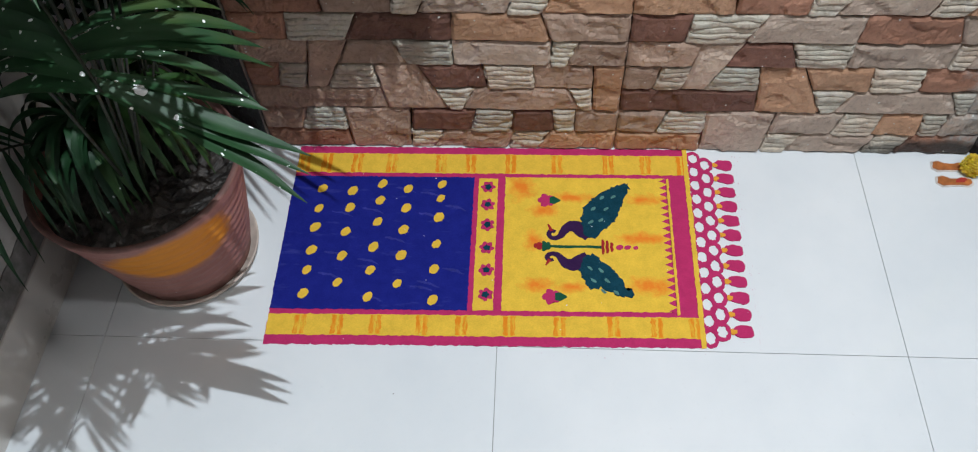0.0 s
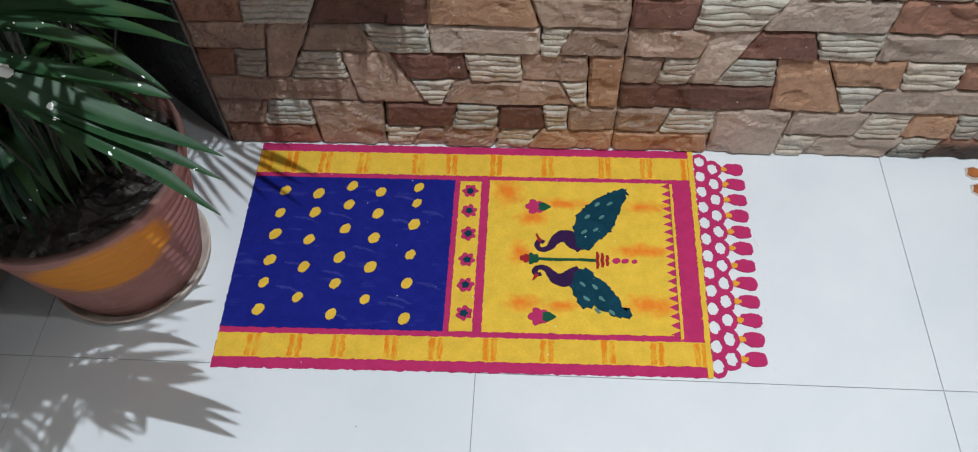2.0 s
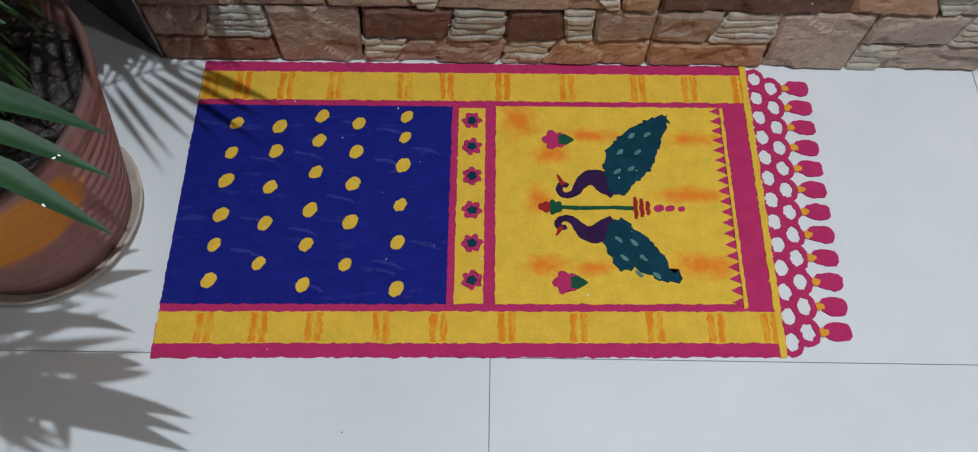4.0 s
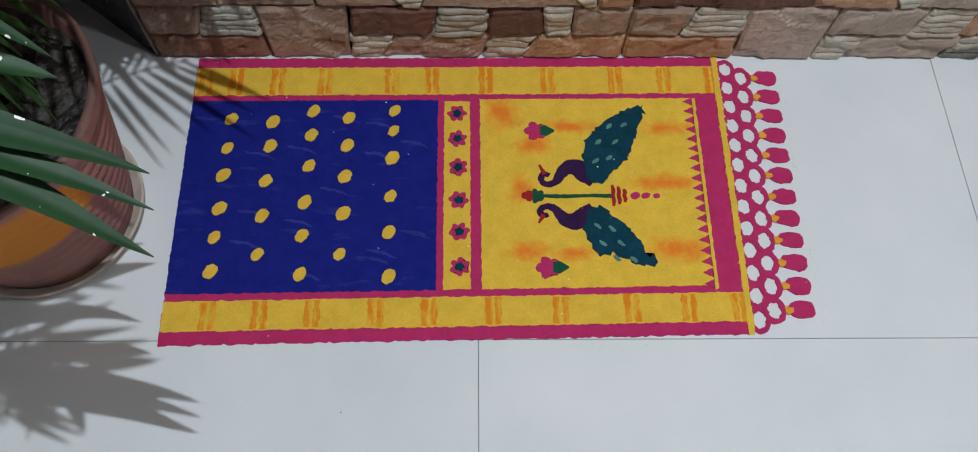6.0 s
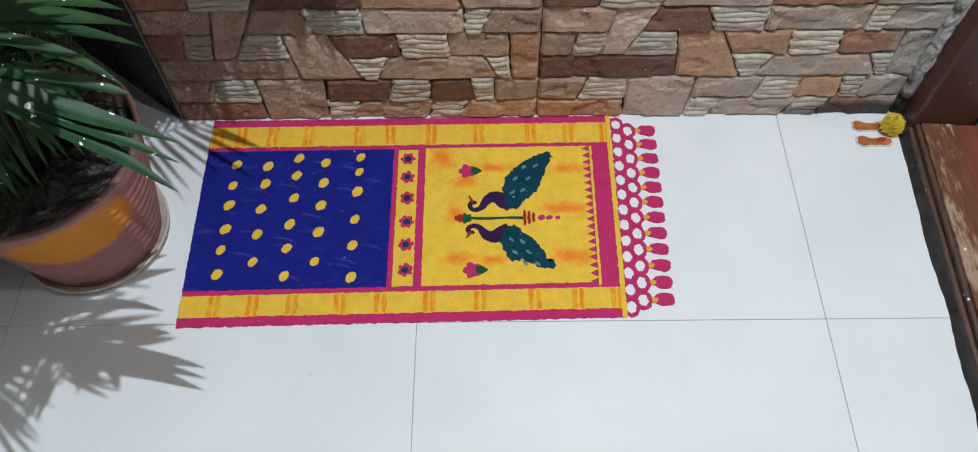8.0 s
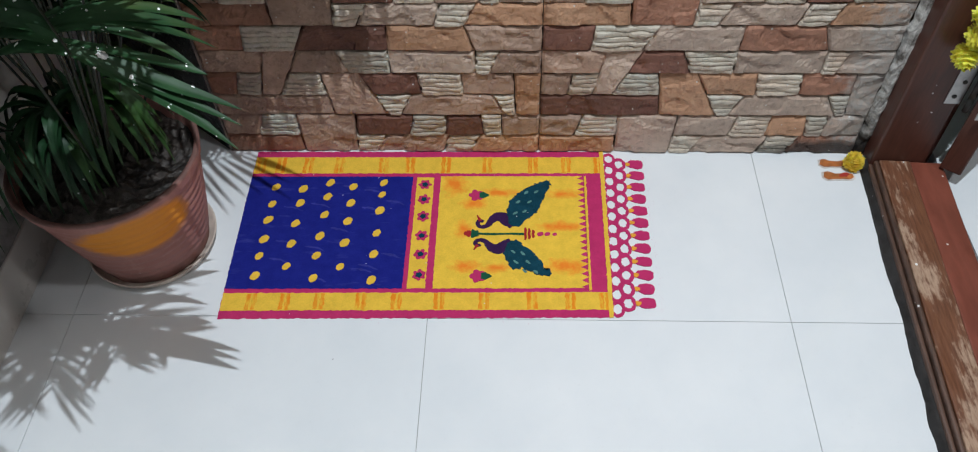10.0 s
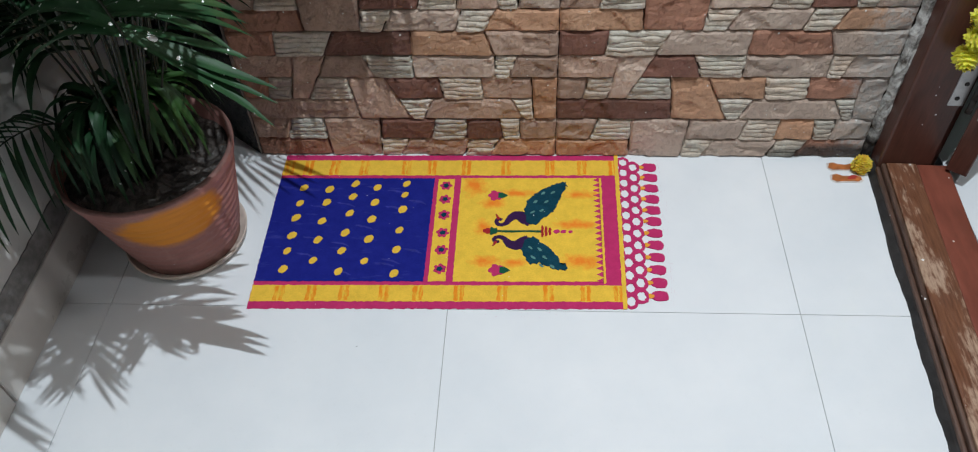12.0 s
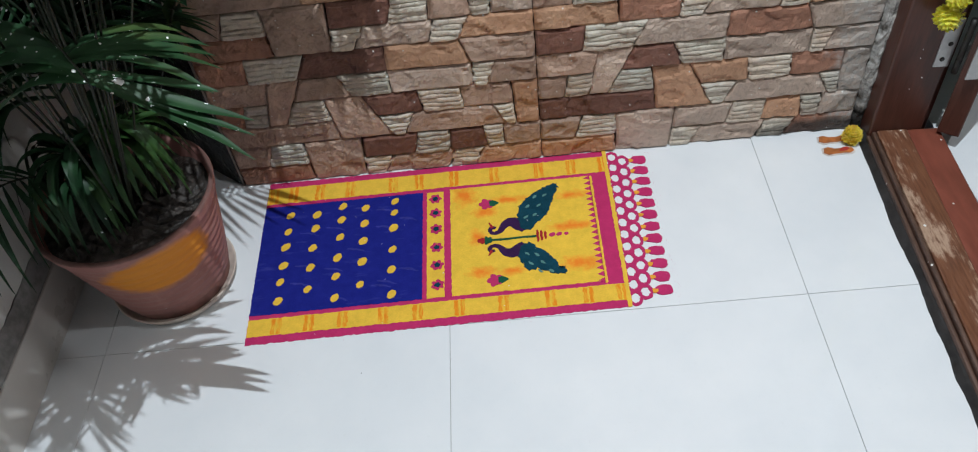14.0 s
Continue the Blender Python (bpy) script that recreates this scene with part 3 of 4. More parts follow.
    loop = [grid[0][i] for i in range(nx + 1)] + [grid[j][nx] for j in range(1, ny + 1)] + [grid[ny][i] for i in range(nx - 1, -1, -1)] + [grid[j][0] for j in range(ny - 1, 0, -1)]
    back = [bm.verts.new((v.co.x, 0.0175, v.co.z)) for v in loop]
    for i in range(len(loop)):
        k = (i + 1) % len(loop)
        bm.faces.new((loop[k], loop[i], back[i], back[k]))
    return bm


for tile in range(4):
    ox, oz = -0.414 + TILE_W * (tile % 2), 0.30 * (tile // 2)
    tint = iter(TINTS[tile])
    for number, (course, high, kind, fl, hl, fr, hr) in enumerate(PATTERN + PATTERN_B):
        g = 0.0008
        z0, z1 = oz + COURSE[course] + g, oz + COURSE[course + high] - g
        quad = [(ox + fl / 1000 + g, z0), (ox + fr / 1000 - g, z0), (ox + hr / 1000 - g, z1), (ox + hl / 1000 + g, z1)]
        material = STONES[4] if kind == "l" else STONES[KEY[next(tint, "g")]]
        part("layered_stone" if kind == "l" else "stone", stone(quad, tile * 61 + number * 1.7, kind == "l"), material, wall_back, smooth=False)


def plaster_bead():
    """Rough lime plaster that fills the joint between the stones and the door post."""
    bm, rows = bmesh.new(), []
    for i in range(110):
        z = i * 0.0056
        left = 0.793 + 0.009 * noise.noise((z * 14, 3, 0)) + 0.004 * noise.noise((z * 60, 5, 0))
        row = []
        for k in range(7):
            u = k / 6
            y = 0.002 - 0.010 * math.sin(math.pi * min(1.0, u * 0.8 + 0.05)) + 0.004 * noise.noise((u * 4, z * 45, 1)) + 0.002 * noise.noise((u * 9, z * 130, 2))
            row.append(bm.verts.new((left + (0.8155 - left) * u, y if 0 < k else 0.006, z)))
        rows.append(row)
    for a, b in zip(rows, rows[1:]):
        for k in range(6):
            bm.faces.new((a[k], a[k + 1], b[k + 1], b[k]))
    return bm


structure("trim_plaster", plaster_bead(), M_LIME, "rough lime plaster joint beside the door post", "trim")
structure("wall_north_upper", box(-0.414, 0.80, 0.004, 0.0155, 0.601, 2.6), STONES[0], "stone cladding higher up", "wall")


# ---- rangoli: a spread sari drawn on the tiles in coloured powder ----
rangoli = thing("rangoli", "blue and yellow powder sari with peacocks and tassels drawn on tiles", "rangoli")
CORNERS = ((-0.362, -0.006), (0.312, -0.002), (0.308, -0.383), (-0.353, -0.394))


def on_rug(s, t):
    """A place on the drawing: s along its length, t from the wall outwards."""
    (ax, ay), (bx, by), (cx, cy), (dx, dy) = CORNERS
    return ((ax + (bx - ax) * s) * (1 - t) + (dx + (cx - dx) * s) * t, (ay + (by - ay) * s) * (1 - t) + (dy + (cy - dy) * s) * t)


def block(s0, s1, t0, t1):
    return [on_rug(s0, t0), on_rug(s1, t0), on_rug(s1, t1), on_rug(s0, t1)]


Z0 = 0.0002
part("ground_layer", sheet(block(0, 1, 0, 1), Z0, 0.0012, 0.0016), M_MAGENTA, rangoli, "magenta powder border")
BANDS = ((0.040, 0.150), (0.868, 0.960))
for t0, t1 in BANDS:
    part("border_band", sheet(block(0.001, 0.996, t0, t1), 0.001, 0.0018, 0.0014), M_YELLOW, rangoli, "yellow powder border band")
part("blue_field", sheet(block(0.0, 0.462, 0.172, 0.845), 0.001, 0.0018, 0.0012), M_BLUE, rangoli, "deep blue powder field")
part("flower_column", sheet(block(0.474, 0.522, 0.178, 0.845), 0.001, 0.0018, 0.0012), M_YELLOW, rangoli, "narrow yellow powder column")
part("peacock_panel", sheet(block(0.541, 0.945, 0.170, 0.845), 0.001, 0.0018, 0.0012), M_PANEL, rangoli, "yellow powder panel shaded with orange")
part("end_line", sheet(block(0.992, 1.003, 0.0, 1.005), 0.001, 0.0026, 0.0018), M_YELLOW, rangoli, "yellow powder end line")
part("panel_line", sheet(block(0.944, 0.951, 0.172, 0.858), 0.001, 0.0022, 0.0014), M_YELLOW, rangoli, "thin yellow powder line")

# orange bars across both yellow bands
for (t0, t1), xs in zip(BANDS, ((-0.345, -0.307, -0.254, -0.194, -0.109, -0.058, 0.011, 0.090, 0.177, 0.240, 0.301), (-0.307, -0.249, -0.190, -0.118, -0.057, 0.016, 0.093, 0.175, 0.240, 0.298))):
    for x in xs:
        s = (x + 0.358) / 0.668
        for a, b in ((-0.013, -0.002), (0.003, 0.014)):
            part("orange_bar", sheet(block(s + a, s + b, t0 + 0.004, t1 - 0.004), 0.0016, 0.0021, 0.0024), M_STREAK, rangoli, "streaked orange powder bar")

# yellow dots on the blue field, column by column
DOTS = {
    -0.308: (-0.100, -0.142, -0.180, -0.225, -0.263, -0.306), -0.256: (-0.104, -0.139, -0.188, -0.235, -0.285), -0.206: (-0.088, -0.123, -0.167, -0.217, -0.261, -0.310),
    -0.161: (-0.098, -0.138, -0.182, -0.232, -0.285), -0.104: (-0.087, -0.117, -0.156, -0.209, -0.257, -0.313),
}
for x, ys in DOTS.items():
    for y in ys:
        k = 1 + 0.18 * noise.noise((x * 90, y * 90, 1))
        part("dot", sheet(oval(x + 0.003 * noise.noise((y * 50, x, 0)), y, 0.0072 * k, 0.0096 * k, -32, 20), 0.0016, 0.0026, 0.0013), M_YELLOW, rangoli)

# faint brushed strokes trailing from the dots
for i, (x, y) in enumerate(((-0.285, -0.148), (-0.285, -0.228), (-0.290, -0.268), (-0.235, -0.140), (-0.230, -0.240), (-0.185, -0.095), (-0.190, -0.198), (-0.215, -0.308), (-0.140, -0.104), (-0.140, -0.148), (-0.140, -0.288), (-0.095, -0.132), (-0.092, -0.255), (-0.130, -0.280))):
    part("brush_stroke", sheet(stroke([(x, y), (x + 0.012, y - 0.001), (x + 0.024, y - 0.004), (x + 0.036, y - 0.010)], [0.002, 0.004, 0.004, 0.001]), 0.0016, 0.0020, 0.0022), M_PALE_BLUE, rangoli, "faint pale blue powder stroke")


def petals(x, y, r, n, turn=0.0, depth=0.36):
    m = n * 6
    return [(x + r * (1 - depth + depth * abs(math.cos(n * a / 2))) * math.cos(a + turn), y + r * (1 - depth + depth * abs(math.cos(n * a / 2))) * math.sin(a + turn)) for a in (2 * math.pi * i / m for i in range(m))]


for i, y in enumerate((-0.091, -0.128, -0.169, -0.214, -0.256, -0.301)):
    x = -0.026 + 0.001 * i
    flower = part("flower", sheet(petals(x, y, 0.0125, 6, 0.3 * i), 0.0016, 0.0024, 0.0012), M_MAGENTA, rangoli, "magenta powder flower")
    part("flower_eye", sheet(petals(x, y, 0.0060, 5, i, 0.3), 0.0022, 0.0029, 0.001), M_TEAL, flower, "dark powder flower centre")

# zigzag edge
for i in range(19):
    t = 0.185 + 0.655 * i / 18
    part("tooth", sheet([on_rug(0.945, t - 0.016), on_rug(0.945, t + 0.016), on_rug(0.926, t)], 0.0016, 0.0022, 0.0008), M_MAGENTA, rangoli)

def rounded(values, times=2):
    """Corners cut off a row of points or widths, ends kept."""
    for _ in range(times):
        cut = [values[0]]
        for a, b in zip(values, values[1:]):
            cut += [tuple(0.75 * p + 0.25 * q for p, q in zip(a, b)), tuple(0.25 * p + 0.75 * q for p, q in zip(a, b))]
        values = cut + [values[-1]]
    return values


# two peacocks, mirrored about the stem
MID = -0.2085
TAIL = [(0.134, 0.022), (0.129, 0.056), (0.136, 0.080), (0.148, 0.096), (0.160, 0.106), (0.174, 0.116), (0.194, 0.126), (0.211, 0.129), (0.209, 0.110), (0.202, 0.094), (0.193, 0.070), (0.184, 0.052), (0.168, 0.034), (0.150, 0.014)]
NECK = [(0.142, 0.020), (0.131, 0.030), (0.122, 0.039), (0.112, 0.040), (0.103, 0.033), (0.097, 0.021), (0.089, 0.015), (0.080, 0.016), (0.076, 0.024), (0.081, 0.031), (0.087, 0.028)]
for side in (1, -1):
    k = 0.0 if side > 0 else -0.002
    f = lambda pts: [(x + (0.0 if side > 0 else -0.003), MID + side * y * (1.0 if side > 0 else 0.70 if y > 0.1 else 0.82) + k) for x, y in pts]
    neck = part("peacock", sheet(stroke(rounded(f(NECK)), [w for w, in rounded([(w,) for w in (0.018, 0.024, 0.024, 0.020, 0.015, 0.011, 0.008, 0.007, 0.008, 0.007, 0.005)])]), 0.0016, 0.0026, 0.001), M_PURPLE, rangoli, "powder peacock with purple neck and teal tail")
    part("tail", sheet(f(TAIL), 0.0016, 0.0030, 0.0042), M_TEAL, neck, "teal powder tail")
    for ex, ey in ((0.145, 0.048), (0.162, 0.052), (0.150, 0.075), (0.171, 0.075), (0.165, 0.098), (0.184, 0.100)):
        p = f([(ex, ey)])[0]
        part("tail_eye", sheet(oval(p[0], p[1], 0.0052, 0.0024, 40 * side, 12), 0.0028, 0.0033, 0.0012), M_LIGHT_TEAL, neck)
    p = f([(0.0815, 0.029), (0.078, 0.037), (0.075, 0.043)])
    part("crest", sheet(stroke(p, [0.006, 0.004, 0.002]), 0.0018, 0.0028, 0.0008), M_RED, neck, "red powder beak")

# stem, bud and rings between them
part("stem", sheet(stroke([(0.074, MID), (0.1, MID - 0.001), (0.13, MID), (0.162, MID)], [0.004, 0.005, 0.004, 0.005]), 0.0016, 0.0026, 0.0008), M_GREEN, rangoli, "green powder stem")
part("bud", sheet(petals(0.071, MID, 0.010, 5, math.pi, 0.4), 0.0016, 0.0024, 0.001), M_GREEN, rangoli, "green powder bud leaves")
part("bud_tip", sheet(petals(0.060, MID, 0.008, 3, math.pi, 0.4), 0.0018, 0.0027, 0.001), M_RED, rangoli, "red powder bud")
for x, r in ((0.163, 0.0145), (0.170, 0.012), (0.177, 0.009)):
    part("ring_mark", sheet(stroke([(x, MID + r), (x + 0.001, MID + r / 2), (x, MID), (x + 0.001, MID - r / 2), (x, MID - r)], [0.003, 0.005, 0.005, 0.005, 0.003]), 0.0018, 0.0027, 0.0008), M_RED, rangoli, "dark red powder bar")
for x, r in ((0.190, 0.0062), (0.203, 0.0055), (0.216, 0.0045)):
    part("bead", sheet(oval(x, MID, r, r * 0.75, 20, 14), 0.0018, 0.0027, 0.001), M_MAGENTA, rangoli, "magenta powder bead")
for x, y in ((0.072, -0.117), (0.081, -0.302)):
    lotus = part("lotus", sheet(petals(x, y, 0.0145, 5, math.pi, 0.3), 0.0016, 0.0025, 0.0012), M_MAGENTA, rangoli, "magenta powder lotus with green leaf")
    part("lotus_leaf", sheet(stroke([(x + 0.006, y), (x + 0.013, y), (x + 0.019, y), (x + 0.024, y)], [0.012, 0.016, 0.010, 0.002]), 0.0018, 0.0028, 0.0012), M_GREEN, lotus, "dark green powder leaf")


def net_ring(x, y, rx, ry, lift):
    """One mesh of the drawn net, open in the middle."""
    bm = bmesh.new()
    n = 26
    loops = []
    for k, z in ((1.0, Z0), (1.0, 0.0014 + lift), (0.0, 0.0014 + lift), (0.0, Z0)):
        loop = []
        for i in range(n):
            a = 2 * math.pi * i / n
            w = 0.0022 * noise.noise((x * 90 + math.cos(a) * 2.5, y * 90 + math.sin(a) * 2.5, k))
            qx, qy = (rx, ry) if k else (rx * 0.57, ry * 0.60)
            loop.append(bm.verts.new((x + (qx + w) * math.cos(a), y + (qy + w) * math.sin(a), z)))
        loops.append(loop)
    for lo, hi in zip(loops, loops[1:]):
        for i in range(n):
            j = (i + 1) % n
            bm.faces.new((lo[i], lo[j], hi[j], hi[i]))
    bmesh.ops.recalc_face_normals(bm, faces=list(bm.faces))
    return bm


for i in range(13):
    y = -0.022 - 0.0287 * i
    part("net_ring", net_ring(0.3235 - 0.0005 * i, y, 0.0130, 0.0166, 0.00012 * (i % 3)), M_MAGENTA, rangoli)
for i in range(12):
    y = -0.036 - 0.0290 * i
    x = 0.3425 - 0.0006 * i
    part("net_ring", net_ring(x, y, 0.0130, 0.0168, 0.0004 + 0.00012 * (i % 3)), M_MAGENTA, rangoli)
    w = 0.0103 * (1 + 0.12 * noise.noise((i * 2.3, 0, 0)))
    tassel = part("tassel", sheet(stroke([(x + 0.016, y), (x + 0.021, y + 0.001), (x + 0.028, y + 0.001), (x + 0.036, y), (x + 0.043, y), (x + 0.046, y)], [0.007, 1.6 * w, 2.0 * w, 2.05 * w, 1.8 * w, 1.0 * w]), Z0, 0.0022, 0.0014), M_MAGENTA, rangoli, "magenta powder tassel")
    part("knot", sheet(petals(x + 0.0165, y, 0.0053, 3, 0.0, 0.3), 0.0018, 0.0029, 0.0014), M_ORANGE_DOT, tassel, "orange powder knot")


def loose_grains():
    """Stray powder round the drawing."""
    rng = random.Random(5)
    bm = bmesh.new()
    for i in range(220):
        side = rng.random()
        if side < 0.6:
            x, y = 0.388 + abs(rng.gauss(0, 0.006)), rng.uniform(-0.385, -0.01)
        elif side < 0.8:
            x, y = rng.uniform(-0.36, 0.31), -0.392 - abs(rng.gauss(0, 0.006))
        else:
            x, y = rng.uniform(0.31, 0.39), rng.uniform(-0.39, -0.01)
        r = rng.uniform(0.0002, 0.0005)
        v = [bm.verts.new((x + r * math.cos(a), y + r * math.sin(a), 0.0001)) for a in (0, 2.1, 4.2)]
        v.append(bm.verts.new((x, y, 0.0001 + r)))
        for f in ((0, 1, 3), (1, 2, 3), (2, 0, 3), (2, 1, 0)):
            bm.faces.new([v[k] for k in f])
    return bm


part("powder_grains", loose_grains(), M_MAGENTA, rangoli, "stray magenta powder grains")["kind"] = "stuff"

# ---- plant pot ----
POT = (-0.519, -0.223)
pot = thing("plant_pot", "ribbed reddish clay plant pot with an orange painted patch", "plant pot", (*POT, 0.012))
profile = [(0.096, 0.0)]
for i in range(60):
    v = i / 59
    r = 0.096 + 0.0525 * v ** 0.92
    rib = 0.0011 * math.sin(v * 2 * math.pi * 12) if 0.1 < v < 0.86 else 0.0
    profile.append((r + rib + (0.003 if v > 0.9 else 0.0), 0.004 + 0.196 * v))
profile += [(0.1525, 0.203), (0.150, 0.206), (0.1445, 0.205), (0.1415, 0.199), (0.136, 0.15), (0.132, 0.14)]
body = lathe(profile, 96, 0.006)
for v in body.verts:
    v.co.x += 0.019 * (1 - v.co.z / 0.2)
    v.co.y -= 0.012 * (1 - v.co.z / 0.2)
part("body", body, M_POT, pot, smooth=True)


def soil_bed():
    bm = bmesh.new()
    rings = [[bm.verts.new((0, 0, 0.180))]]
    for k in range(1, 15):
        r = 0.139 * k / 14
        rings.append([bm.verts.new((r * math.cos(a), r * math.sin(a), 0.178 + 0.012 * noise.noise((r * math.cos(a) * 28, r * math.sin(a) * 28, 0)) + 0.011 * noise.noise((r * math.cos(a) * 90, r * math.sin(a) * 90, 5))))
                      for a in (2 * math.pi * i / 56 for i in range(56))])
    for i in range(56):
        bm.faces.new((rings[0][0], rings[1][i], rings[1][(i + 1) % 56]))
    for lo, hi in zip(rings[1:], rings[2:]):
        for i in range(56):
            j = (i + 1) % 56
            bm.faces.new((lo[i], hi[i], hi[j], lo[j]))
    return bm


part("soil", soil_bed(), M_SOIL, pot, "dark damp lumpy soil")
tray = thing("saucer", "pale clay saucer under the plant pot", "saucer", (POT[0] + 0.017, POT[1] - 0.010, 0.0))
part("dish", lathe([(0.092, 0.0), (0.103, 0.003), (0.1115, 0.017), (0.1125, 0.0205), (0.1095, 0.021), (0.105, 0.0115), (0.05, 0.0115), (0.001, 0.0115)], 72), M_SAUCER, tray, smooth=True)

# ---- palm ----
palm = thing("palm", "dark green areca palm, leaflets splashed with white paint", "palm", (*POT, 0.0))


def curve(base, heading, rise, length, droop, n=26):
    """Points along an arching leaf stalk: it starts at the angle rise and bends down by droop degrees."""
    p, pts = Vector(base), []
    for i in range(n + 1):
        v = i / n
        pts.append(p.copy())
        e = radians(rise - droop * v ** 1.6)
        p = p + Vector((math.cos(radians(heading)) * math.cos(e), math.sin(radians(heading)) * math.cos(e), math.sin(e))) * (length / n)
    return pts


def leaflet(bm, base, out, length, width, sag, seed):
    """One folded, tapering leaf blade."""
    out = out.normalized()
    side = out.cross(Vector((0, 0, 1)))
    side = side.normalized() if side.length > 0.05 else Vector((1, 0, 0))
    p, d, rows, n = base.copy(), out.copy(), [], 9
    for i in range(n + 1):
        v = i / n
        w = width * (0.25 + 1.9 * v) if v < 0.3 else width * (1 - ((v - 0.3) / 0.7) ** 1.7) * 0.82 + 0.0004
        up = side.cross(d).normalized()
        if up.z < 0:
            up = -up
        twist = 0.5 * noise.noise((seed, v * 1.5, 0))
        s = (side * math.cos(twist) + up * math.sin(twist))
        fold = 0.32 * w
        rows.append([bm.verts.new(p - s * w * 0.5 + up * fold), bm.verts.new(p), bm.verts.new(p + s * w * 0.5 + up * fold)])
        d = (d + Vector((0, 0, -1)) * sag / n * (0.4 + 1.6 * v) + side * 0.03 * noise.noise((seed, 3, v))).normalized()
        p = p + d * (length / n)
    for a, b in zip(rows, rows[1:]):
        for k in range(2):
            bm.faces.new((a[k], a[k + 1], b[k + 1], b[k]))


def arch(base, top, end, n=26):
    """Points along a stalk that rises towards top and bends over to end."""
    a, b, c = Vector(base), Vector(top), Vector(end)
    return [a * (1 - v) ** 2 + b * 2 * v * (1 - v) + c * v * v for v in (i / n for i in range(n + 1))]


def against_wall(bm):
    """Leaves that reach the painted wall lie flat along it."""
    limit = -0.676 - POT[0]
    for v in bm.verts:
        if v.co.x < limit:
            v.co.x = limit + 0.03 * max(-0.3, v.co.x - limit)


def frond(pts, pairs, size, material, seed, bare=0.45, sag=0.8, width=0.021, spread=62, closing=34, lift=0.22):
    rng = random.Random(seed)
    bm = bmesh.new()
    tube(bm, pts, (0.0021, 0.0010), 6)
    against_wall(bm)
    rachis = part("frond", bm, M_STEM, palm, smooth=True)
    n = len(pts) - 1
    for i in range(pairs):
        v = bare + (1 - bare) * (i + 0.5) / pairs
        k = min(n - 1, int(v * n))
        here = pts[k].lerp(pts[k + 1], v * n - k)
        along = (pts[k + 1] - pts[k]).normalized()
        across = along.cross(Vector((0, 0, 1))).normalized()
        reach = size * (0.72 + 0.5 * math.sin(math.pi * (0.15 + 0.75 * (i + 0.5) / pairs)))
        open_angle = radians(spread - closing * (i / pairs) + rng.uniform(-5, 5))
        for s in (-1, 1):
            out = along * math.cos(open_angle) + across * s * math.sin(open_angle) + Vector((0, 0, lift + rng.uniform(-0.08, 0.08)))
            bm = bmesh.new()
            leaflet(bm, here, out, reach * rng.uniform(0.85, 1.1), width * rng.uniform(0.8, 1.15), sag * rng.uniform(0.7, 1.25), rng.uniform(0, 99))
            against_wall(bm)
            part("leaflet", bm, material, rachis, smooth=True)


SOIL = 0.185


def blade(name, start, mid, end, width, material, parent, seed=0):
    """One long folded leaf blade that passes through three places."""
    p0, p1, p2 = Vector(start), Vector(mid), Vector(end)
    ctrl = p1 * 2 - (p0 + p2) * 0.5
    bm, rows, n = bmesh.new(), [], 14
    for i in range(n + 1):
        v = i / n
        p = p0 * (1 - v) ** 2 + ctrl * 2 * v * (1 - v) + p2 * v * v
        d = ((ctrl - p0) * (1 - v) + (p2 - ctrl) * v).normalized()
        side = d.cross(Vector((0, 0, 1)))
        side = side.normalized() if side.length > 0.1 else Vector((1, 0, 0))
        up = side.cross(d)
        up = up if up.z > 0 else -up
        w = width * min(1.0, 0.45 + 2.2 * v) * (1 - max(0.0, (v - 0.45) / 0.55) ** 1.8) + 0.0006
        twist = 0.35 * noise.noise((seed * 1.7, v * 1.6, 0.3))
        s = side * math.cos(twist) + up * math.sin(twist)
        p = p + side * 0.006 * noise.noise((seed, v * 2.5, 4)) * v
        rows.append([bm.verts.new(p - s * w * 0.5 + up * w * 0.16), bm.verts.new(p - s * w * 0.22 + up * w * 0.10), bm.verts.new(p), bm.verts.new(p + s * w * 0.22 + up * w * 0.10), bm.verts.new(p + s * w * 0.5 + up * w * 0.16)])
    for a, b in zip(rows, rows[1:]):
        for k in range(4):
            bm.faces.new((a[k], a[k + 1], b[k + 1], b[k]))
    bm.transform(Matrix.Translation((-POT[0], -POT[1], 0)))
    return part(name, bm, material, parent, smooth=True)


def stalk(points, thick=0.0032, thin=0.0014, n=22):
    """A bare leaf stalk through a base, a bend and an end given in the room."""
    pts = arch(*[Vector(p) - Vector((*POT, 0)) for p in points], n)
    bm = bmesh.new()
    tube(bm, pts, (thick, thin), 6)
    return part("frond", bm, M_STEM, palm, smooth=True)


